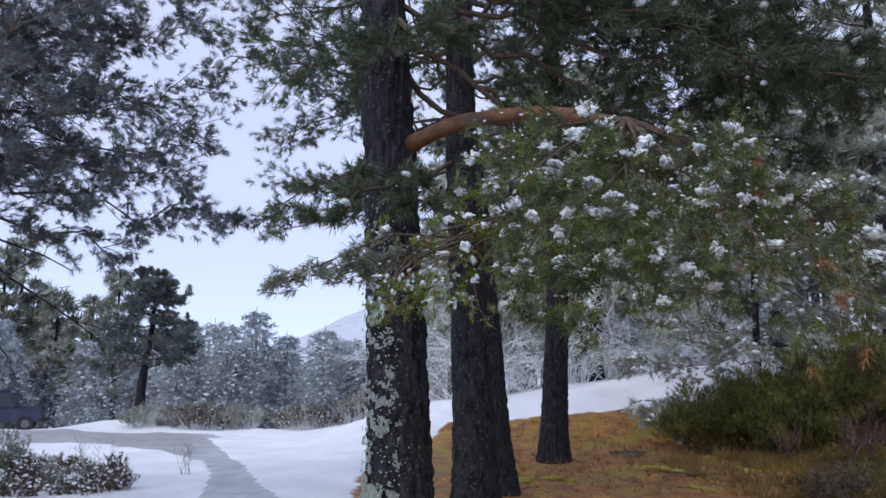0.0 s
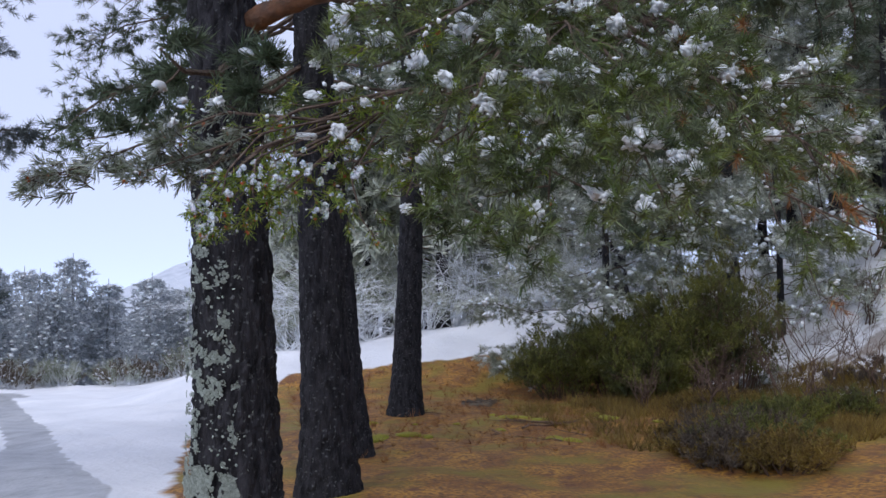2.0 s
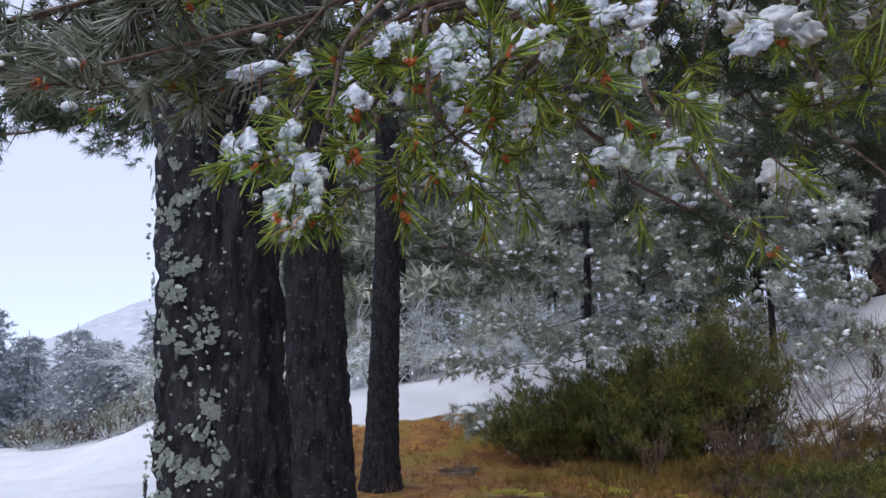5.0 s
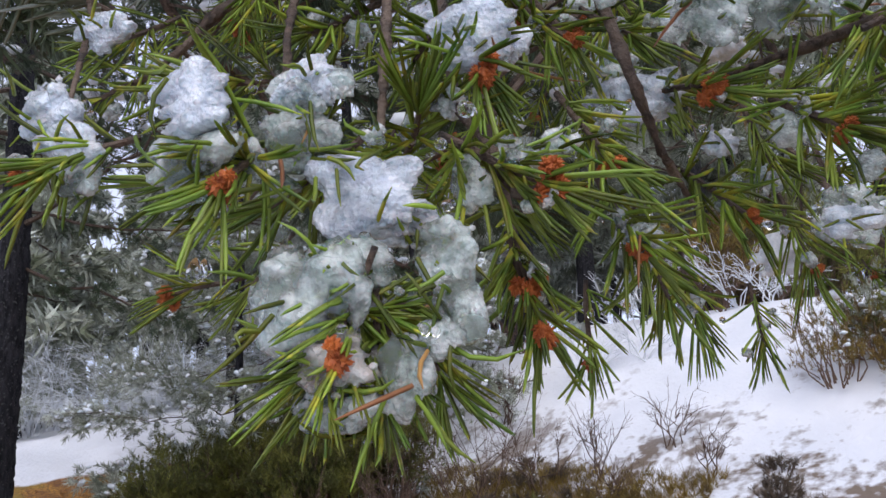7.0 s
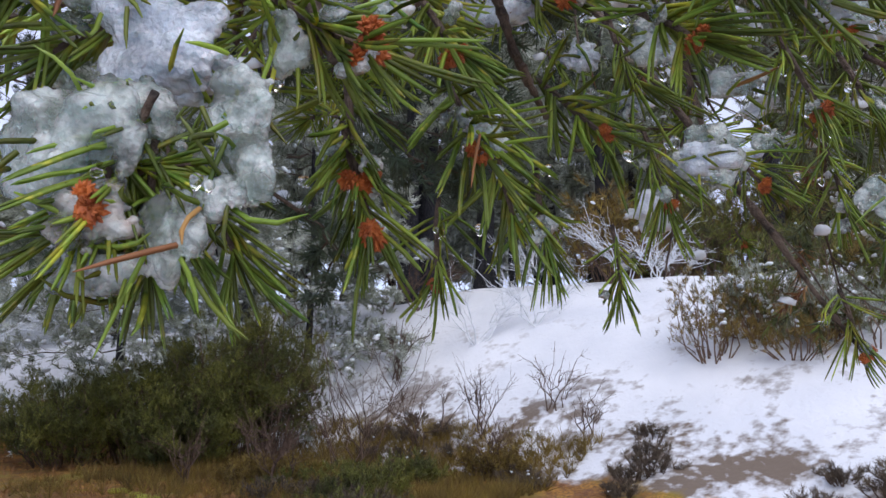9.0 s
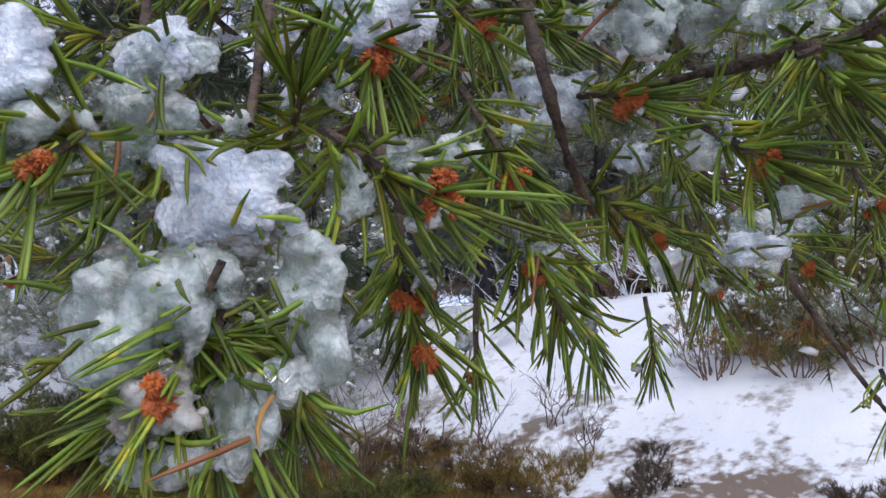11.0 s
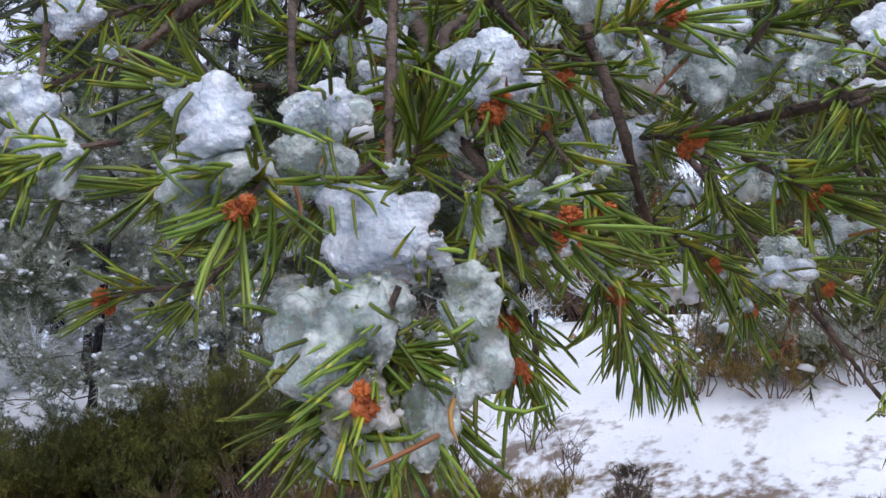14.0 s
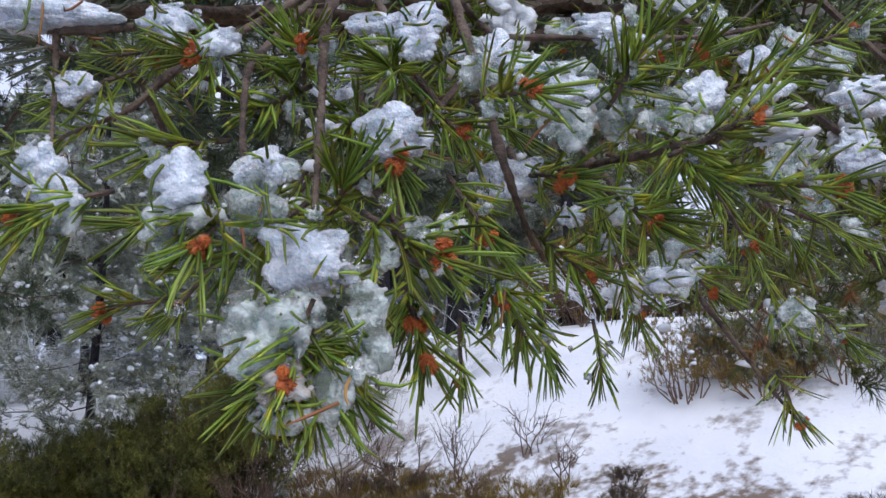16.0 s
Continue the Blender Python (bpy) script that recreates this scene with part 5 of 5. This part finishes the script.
def shrub(label, base, height, seed, mat, stems=7, forks=5, r=0.012, spread=0.5, group="bare shrubs", droop=0.0):
    """A leafless forked shrub."""
    rng = np.random.default_rng(seed)
    root = tagged(new("shrub"), label, "shrub", group)
    root.location = (*base, gz(*base))
    for k in range(stems):
        wood = Soup()
        az = rng.random() * 2 * np.pi
        p = np.array([rng.normal(0, 0.05), rng.normal(0, 0.05), -0.05])
        d = np.array([math.cos(az) * spread, math.sin(az) * spread, 1.0])
        q = p + d * height * rng.uniform(0.45, 0.8)
        pts = curve_pts(p, q, -0.08, 6, rng, 0.04 * height)
        wood.add(*tube(pts, np.linspace(r, r * 0.45, 6), 5))
        for _ in range(forks):
            i = rng.integers(2, 5)
            e = pts[i] + (d + rng.normal(0, 0.55, 3) - [0, 0, droop]) * height * rng.uniform(0.2, 0.45)
            t2 = curve_pts(pts[i], e, -0.04, 5, rng, 0.02 * height)
            wood.add(*tube(t2, np.linspace(r * 0.5, r * 0.2, 5), 4))
            for _ in range(4):
                j = rng.integers(1, 4)
                g = t2[j] + (d * 0.6 + rng.normal(0, 0.5, 3) - [0, 0, droop]) * height * rng.uniform(0.08, 0.2)
                wood.add(*tube(np.array([t2[j], (t2[j] + g) / 2 + rng.normal(0, 0.01, 3), g]), [r * 0.25, r * 0.2, r * 0.12], 3))
        wood.link("stem", mat, root)
    return root


for k, (base, h) in enumerate([((9.0, 13.7), 2.4), ((8.2, 13.2), 1.4), ((9.9, 13.3), 1.6), ((7.2, 13.6), 1.0), ((10.4, 12.4), 1.2), ((9.4, 11.4), 0.9), ((6.2, 14.3), 0.8), ((10.6, 10.6), 0.8), ((7.6, 14.4), 1.2), ((6.6, 12.9), 0.9), ((11.2, 11.6), 0.9)]):
    shrub("leafless brown shrub with forked twigs in dead grass", base, h, 300 + k, M_BRUSH, 5, 5)
far_rng = np.random.default_rng(33)
for k in range(20):
    x = -0.5 + 15 * far_rng.random()
    shrub("leafless shrub bowed under white snow behind the bank", (x, 25.0 + 4 * far_rng.random()), 1.9 + 1.4 * far_rng.random(), 330 + k, M_SNOW_TWIG, 9, 7, 0.013, 1.7, "snow-laden shrubs", 0.8)
for k in range(16):
    x = -0.5 + 14 * far_rng.random()
    bush("bush", "frosted green bush weighed down by snow behind the bank", (x, 25.5 + 4 * far_rng.random()), 1.6 + 1.6 * far_rng.random(), 1.5, 900 + k, 34, M_NEEDLE_FROST, SPRIG_HEATH, 1.3, 9, group="snow-laden bushes", stem_mat=M_SNOW_TWIG, snow=0.12, upright=0.2)
for k in range(14):
    a = far_rng.uniform(38, 78)
    d = far_rng.uniform(17, 21)
    shrub("leafless shrub dusted with snow on the bank", (-0.5 + d * math.sin(radians(a)), 3.9 + d * math.cos(radians(a))), 1.0 + 0.7 * far_rng.random(), 360 + k, M_SNOW_TWIG if k % 2 else M_BRUSH, 7, 6, 0.016, 0.9, "bank shrubs", 0.2)
for k in range(22):
    x = -11.3 + 11.8 * far_rng.random()
    bush("bush", "brown and frosted shrub beyond the snow field", (x, 33.5 + 3.0 * far_rng.random()), 0.5 + 0.7 * far_rng.random(), 1.1, 400 + k, 26, M_NEEDLE_FROST if k % 3 else M_HEATHER, SPRIG_HEATH, 0.9, 14, group="far shrubs", snow=0.10, cap=0.12, stem_mat=M_SNOW_TWIG)
for k in range(60):
    x, y = -8.2 + 4.4 * far_rng.random(), 11.2 + 5.0 * far_rng.random()
    if x > -0.337 * y - 0.14:
        continue
    bush("heather", "low dark heather tuft laden with snow beside the track", (x, y), 0.14 + 0.34 * far_rng.random() ** 2, far_rng.uniform(0.25, 0.55), 430 + k, 20, M_HEATHER if k % 3 else M_NEEDLE_RIME, SPRIG_HEATH, 0.5, 7, "heather", "heather tufts", snow=0.32, cap=0.085)
bush("bush", "small frosted pine bush at the edge of the track", (-7.0, 14.2), 0.85, 0.5, 466, 30, M_NEEDLE_RIME, SPRIG_HEATH, 0.7, 14, snow=0.25, cap=0.09)
for k in range(6):
    shrub("dry grass stalks standing in snow", (-6.2 + 3.0 * far_rng.random(), 12.5 + 4 * far_rng.random()), 0.7, 470 + k, M_BRUSH, 4, 2, 0.004, 0.25, "dry stalks")


for k in range(12):
    a, d = radians(71 + 2.0 * k + far_rng.uniform(-1, 1)), far_rng.uniform(14, 18)
    bush("bush", "yellow-brown heath shrub on the snowy bank", (-0.5 + d * math.sin(a), 3.9 + d * math.cos(a)), far_rng.uniform(0.5, 1.2), 0.9, 480 + k, 50, M_GRASS if k % 3 == 0 else M_BROOM, SPRIG_HEATH, 0.9, 9, group="bank heath", snow=0.03)

for k in range(15):
    a, d = radians(60 + 2.0 * k + far_rng.uniform(-1, 1)), far_rng.uniform(19, 25)
    bush("bush", "tall olive-brown thicket behind the snowy bank", (-0.5 + d * math.sin(a), 3.9 + d * math.cos(a)), far_rng.uniform(2.4, 4.2), 1.7, 740 + k, 46, (M_GRASS, M_BROOM, M_HEATHER)[k % 3], SPRIG_HEATH, 1.9, 10, group="bank thicket", snow=0.02)


for k in range(13):
    a, d = radians(67.5 + 1.5 * k + far_rng.uniform(-1, 1)), far_rng.uniform(13.3, 15.2)
    bush("bush", "thin olive and brown shrub on the face of the bank", (-0.45 + d * math.sin(a), 3.9 + d * math.cos(a)), far_rng.uniform(1.0, 1.7), 0.9, 840 + k, 24, (M_GRASS, M_NEEDLE_FROST, M_BROOM)[k % 3], SPRIG_HEATH, 0.8, 13, group="bank face shrubs", snow=0.05, stem_mat=M_WOOD)
for k in range(24):
    x, y = far_rng.uniform(8.8, 10.8), far_rng.uniform(5.5, 14.5)
    bush("heather", "low dark brown heather tuft in thin snow", (x, y), 0.10 + 0.16 * far_rng.random(), far_rng.uniform(0.25, 0.5), 870 + k, 20, M_HEATHER, SPRIG_HEATH, 0.55, 7, "heather", "bank heather", snow=0.04, cap=0.06)


# ---------------------------------------------------------------- forest
def far_pine(seed, h, mat, label, reach, crown0, group):
    return pine("pine_tree", label, (0, 60), h, 0.14 + 0.008 * h, seed, (0, 0), (crown0, 1.0), reach, 30, SPRIG_TINY, mat, 1.0, 4, 0.03, 7,
                group=group, sides=7, split=False, snow_size=3.0, up=-0.06)


def snowy_conifer(seed, h, reach):
    """A far conifer: whorls of drooping boughs down to the ground, with snow lying on them."""
    rng = np.random.default_rng(seed)
    root = tagged(new("pine_tree"), "distant snow-dusted pine, paled in colour for the forest's mist", "tree", "forest pines")
    soup = Soup()
    soup.add(*trunk_mesh((0, 0, 0), (0, 0, h), 0.16, 0.02, rng, 7, 12))
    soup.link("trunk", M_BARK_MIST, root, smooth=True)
    rows, snow = [], []
    for w in range(17):
        s_ = 0.04 + 0.95 * (w + rng.uniform(-0.3, 0.3)) / 17
        for q in range(8):
            az = w * 0.9 + q * 0.785 + rng.normal(0, 0.2)
            r = reach * (1.02 - s_) ** 0.62 * rng.uniform(0.5, 1.12) + 0.1
            out = np.array([math.cos(az), math.sin(az), 0])
            for u in np.linspace(0.25, 1.0, 5):
                c = out * r * u + [0, 0, h * s_ - 0.32 * r * u ** 1.6] + rng.normal(0, 0.07, 3)
                rows.append((*c, *(out + rng.normal(0, 0.3, 3) - [0, 0, 0.25]), rng.uniform(0.7, 1.25)))
                if rng.random() < 0.22:
                    snow.append((*(c + [0, 0, 0.07]), *(rng.normal(0, 0.2, 3) + [0, 0, 1]), rng.uniform(0.25, 0.6)))
    v, f = scatter(SPRIG_FIR, np.array(rows))
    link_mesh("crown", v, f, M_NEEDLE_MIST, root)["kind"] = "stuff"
    s2 = Soup()
    for k in range(4):
        s2.add(*scatter(SPECKS[k], np.array(snow[k::4])))
    s2.link("snow_cover", M_SNOW, root, "white snow lying on the boughs", True)["kind"] = "stuff"
    return root


SPRIG_FIR = sprig(11, 0.36, 0.36, 0.075, 66, np.random.default_rng(15))
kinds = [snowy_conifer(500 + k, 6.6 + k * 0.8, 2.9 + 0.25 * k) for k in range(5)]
kinds2 = [far_pine(520 + k, 9.0 + k, M_NEEDLE_FROST, "frosted pine on the bank behind the clearing", 2.4, 0.22, "bank pines") for k in range(5)]
f_rng = np.random.default_rng(55)


def plant(src, x, y, s):
    return copy_thing(src, pose(x, y, gz(x, y) - 0.05, 0, 0, f_rng.uniform(0, 360)) @ Matrix.Scale(s, 4))


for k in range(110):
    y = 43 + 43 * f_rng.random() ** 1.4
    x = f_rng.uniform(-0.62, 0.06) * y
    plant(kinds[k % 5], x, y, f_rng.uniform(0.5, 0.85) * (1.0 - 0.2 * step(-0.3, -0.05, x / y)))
for k in range(9):
    plant(kinds2[k % 5], -28 + 11 * f_rng.random(), 46 + 6 * f_rng.random(), f_rng.uniform(0.75, 1.0))
for k in range(90):
    a, d = f_rng.uniform(3, 100), f_rng.uniform(25, 46)
    x, y = -0.4 + d * math.sin(radians(a)), 3 + d * math.cos(radians(a))
    if gz(x, y) > -2 and y > -10:
        plant(kinds2[k % 5], x, y, f_rng.uniform(0.8, 1.2))
tall = pine("pine_tree", "dark-trunked pine on the snowy ridge", (15.2, 18.6), 12, 0.27, 560, (0.2, 0), (0.36, 1.0), 3.0, 34, SPRIG_FAR, M_NEEDLE_FROST, 1.1, 8, 0.03, 8, group="ridge pines", split=False)
for x, y in [(16.4, 19.0), (17.9, 18.2), (15.9, 21.5), (13.0, 22.5), (19.2, 15.2), (20.3, 11.0), (18.4, 21.0)]:
    plant(tall, x, y, f_rng.uniform(0.85, 1.1))
for k, src in enumerate(kinds + kinds2):
    src.location = (-14 - 3 * k, 84 + k, gz(-14 - 3 * k, 84 + k))


# ---------------------------------------------------------------- the small pine by the road, the car, the far hill
pine("pine_tree", "small dark pine with leaning trunk beside the road", (-12.0, 36.6), 6.4, 0.22, 70, (0.6, 0), (0.34, 1.0), 2.7, 40, SPRIG_FAR, M_NEEDLE_GREY, 0.62, 26, 0.10, 12, split=False, snow_size=0.8)


def hill():
    xs, ys = np.linspace(-260, 200, 60), np.linspace(190, 420, 30)
    X, Y = np.meshgrid(xs, ys)
    Z = -6 + 44 * np.exp(-((X - 20) / 80) ** 2 - ((Y - 320) / 80) ** 2)
    for i in range(Z.shape[0]):
        for j in range(Z.shape[1]):
            Z[i, j] += 2.5 * noise.noise((X[i, j] * 0.05, Y[i, j] * 0.05, 0)) + 1.5 * noise.noise((X[i, j] * 0.3, Y[i, j] * 0.3, 3))
    v = np.stack([X, Y, Z], -1).reshape(-1, 3)
    i, j = np.meshgrid(np.arange(29), np.arange(59), indexing="ij")
    a = i * 60 + j
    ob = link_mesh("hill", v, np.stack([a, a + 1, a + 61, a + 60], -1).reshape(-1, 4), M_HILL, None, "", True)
    return tagged(ob, "wooded hill in the distance, mist put into its pale colour", "hill", kind="structure")


hill()


def box(x0, x1, y0, y1, z0, z1, bevel=0.03, taper=0.0):
    bm = bmesh.new()
    bmesh.ops.create_cube(bm, size=1)
    for q in bm.verts:
        k = 1 - taper if q.co.z > 0 else 1
        q.co = Vector(((x0 + x1) / 2 + q.co.x * (x1 - x0) * k, (y0 + y1) / 2 + q.co.y * (y1 - y0) * k, (z0 + z1) / 2 + q.co.z * (z1 - z0)))
    if bevel:
        bmesh.ops.bevel(bm, geom=bm.edges[:], offset=bevel, segments=2, affect="EDGES")
    return bm


def part(name, bm, mat, parent, label=""):
    me = bpy.data.meshes.new(name)
    bm.to_mesh(me)
    bm.free()
    me.materials.append(mat)
    ob = new(name, me)
    ob.parent = parent
    if label:
        ob["label"] = label
    return ob


def car(m):
    root = tagged(new("car"), "dark blue off-road car parked on the slushy road", "car")
    root.matrix_world = m
    part("body", box(-2.1, 2.1, -0.85, 0.85, 0.45, 1.10, 0.08), M_PAINT, root)
    part("bonnet", box(1.0, 2.05, -0.78, 0.78, 1.08, 1.18, 0.04), M_PAINT, root)
    part("cabin", box(-2.0, 0.95, -0.78, 0.78, 1.08, 1.84, 0.08, 0.10), M_PAINT, root)
    part("roof_rack", box(-1.7, 0.5, -0.6, 0.6, 1.85, 1.90, 0.01), M_RUBBER, root)
    part("bumper", box(2.05, 2.22, -0.85, 0.85, 0.42, 0.62, 0.03), M_RUBBER, root)
    part("bumper", box(-2.22, -2.05, -0.85, 0.85, 0.42, 0.62, 0.03), M_RUBBER, root)
    for y in (-0.765, 0.765):
        for x0, x1 in ((-1.75, -0.95), (-0.8, 0.0), (0.12, 0.72)):
            part("window", box(x0, x1, y - 0.012, y + 0.012, 1.22, 1.68, 0.01), M_GLASS, root)
        for x in (-1.3, 1.35):
            bm = bmesh.new()
            bmesh.ops.create_cone(bm, cap_ends=True, segments=28, radius1=0.37, radius2=0.37, depth=0.24)
            bmesh.ops.rotate(bm, verts=bm.verts, matrix=Matrix.Rotation(radians(90), 3, "X"))
            bmesh.ops.bevel(bm, geom=bm.edges[:], offset=0.03, segments=2, affect="EDGES")
            bmesh.ops.translate(bm, verts=bm.verts, vec=(x, y * 1.03, 0.37))
            wheel = part("wheel", bm, M_RUBBER, root)
            bm = bmesh.new()
            bmesh.ops.create_cone(bm, cap_ends=True, segments=20, radius1=0.22, radius2=0.18, depth=0.27)
            bmesh.ops.rotate(bm, verts=bm.verts, matrix=Matrix.Rotation(radians(90), 3, "X"))
            bmesh.ops.translate(bm, verts=bm.verts, vec=(x, y * 1.03, 0.37))
            part("rim", bm, M_RIM, wheel)
    return root


car(pose(-20.3, 41.4, gz(-20.3, 41.4), 0, 0, 20))


# ---------------------------------------------------------------- litter: sticks, moss, grass
def stick(base, length, turn, r=0.012, seed=0):
    rng = np.random.default_rng(seed)
    root = tagged(new("stick"), "fallen brown pine stick lying on the needle litter", "stick", "fallen sticks")
    root.location = (*base, gz(*base) + r)
    d = np.array([math.cos(radians(turn)), math.sin(radians(turn)), 0])
    s = Soup()
    P = curve_pts(-d * length / 2, d * length / 2, 0, 7, rng, 0.02 * length)
    P[:, 2] = np.abs(P[:, 2])
    s.add(*tube(P, np.linspace(r, r * 0.4, 7), 6))
    s.link("stem", M_WOOD, root)
    for k in range(3):
        w = Soup()
        q = P[2 + k]
        e = q + (d * rng.uniform(0.2, 0.5) + np.cross(d, [0, 0, 1]) * rng.choice([-1, 1]) * rng.uniform(0.3, 0.7) + [0, 0, 0.15]) * length * 0.35
        w.add(*tube(np.array([q, (q + e) / 2, e]), [r * 0.5, r * 0.4, r * 0.2], 5))
        w.link("side_twig", M_WOOD, root)
    return root


st_rng = np.random.default_rng(81)
stick((3.85, 13.7), 1.1, 140, 0.022, 1)
stick((4.3, 13.4), 1.3, 20, 0.018, 2)
stick((3.1, 12.6), 0.9, 70, 0.014, 3)
for k in range(16):
    stick((2.0 + 5 * st_rng.random(), 11.5 + 5 * st_rng.random()), st_rng.uniform(0.3, 0.8), st_rng.uniform(0, 180), 0.009, 10 + k)


def twig_heap(base):
    root = tagged(new("twig_heap"), "small dark hollow filled with twigs in the litter", "twigs")
    root.location = (*base, gz(*base))
    s = Soup()
    # raised brown blob in place of the hole's dark inside
    v, f = blob(3, 5, 1.4, 0.22)
    s.add(v * [1.0, 0.7, 1.0], f)
    s.link("mound", M_HEATHER, root, smooth=True)
    w = Soup()
    for k in range(60):
        a, r = st_rng.uniform(0, 2 * np.pi), st_rng.uniform(0.1, 0.42)
        p = np.array([math.cos(a) * r, math.sin(a) * r * 0.7, 0.06])
        d = st_rng.normal(0, 1, 3) * [1, 1, 0.25]
        d /= np.linalg.norm(d)
        w.add(*tube(np.array([p - d * 0.12, p, p + d * 0.12]), [0.006, 0.007, 0.004], 4))
    w.link("twig_litter", M_HEATHER, root)["kind"] = "stuff"
    return root


twig_heap((4.15, 17.2))
g_rng = np.random.default_rng(82)
rows_ = []
for k in range(5200):
    x = 4.2 + 6.4 * g_rng.random()
    y = 10.3 + 6.0 * g_rng.random()
    if g_rng.random() < 0.25 + 0.75 * step(5.0, 7.5, x):
        rows_.append((x, y, gz(x, y) - 0.02, *(g_rng.normal(0, 0.25, 3) + [0, 0, 1]), g_rng.uniform(0.6, 1.5)))
SPRIG_GRASS = sprig(12, 0.22, 0.02, 0.007, 45, np.random.default_rng(9))
gv, gf = scatter(SPRIG_GRASS, np.array(rows_))
tagged(link_mesh("dead_grass", gv, gf, M_GRASS), "tufts of yellow-brown dead grass under the bushes", "grass", kind="stuff")
rows_ = []
for k in range(2600):
    x, y = 0.6 + 8.5 * g_rng.random(), 10.8 + 10.5 * g_rng.random()
    rows_.append((x, y, gz(x, y) - 0.005, *(g_rng.normal(0, 0.7, 3) + [0, 0, 0.5]), g_rng.uniform(0.3, 0.9)))
lv, lf = scatter(SPRIG_GRASS, np.array(rows_))
tagged(link_mesh("needle_litter", lv, lf, M_NEEDLE_DEAD), "loose brown pine needles and grass blades on the ground", "litter", kind="stuff")
for k in range(26):
    x, y = 1.0 + 6.0 * g_rng.random(), 11.0 + 4.5 * g_rng.random()
    v, f = blob(2, 40 + k, 1.6, 0.3)
    ob = link_mesh("moss_cushion", v, f, M_MOSS, None, "", True)
    k_ = g_rng.uniform(0.15, 0.45)
    ob.matrix_world = Matrix.Translation((x, y, gz(x, y))) @ Matrix.Scale(k_, 4)
    tagged(ob, "low yellow-green moss cushion in the litter", "moss", "moss cushions")
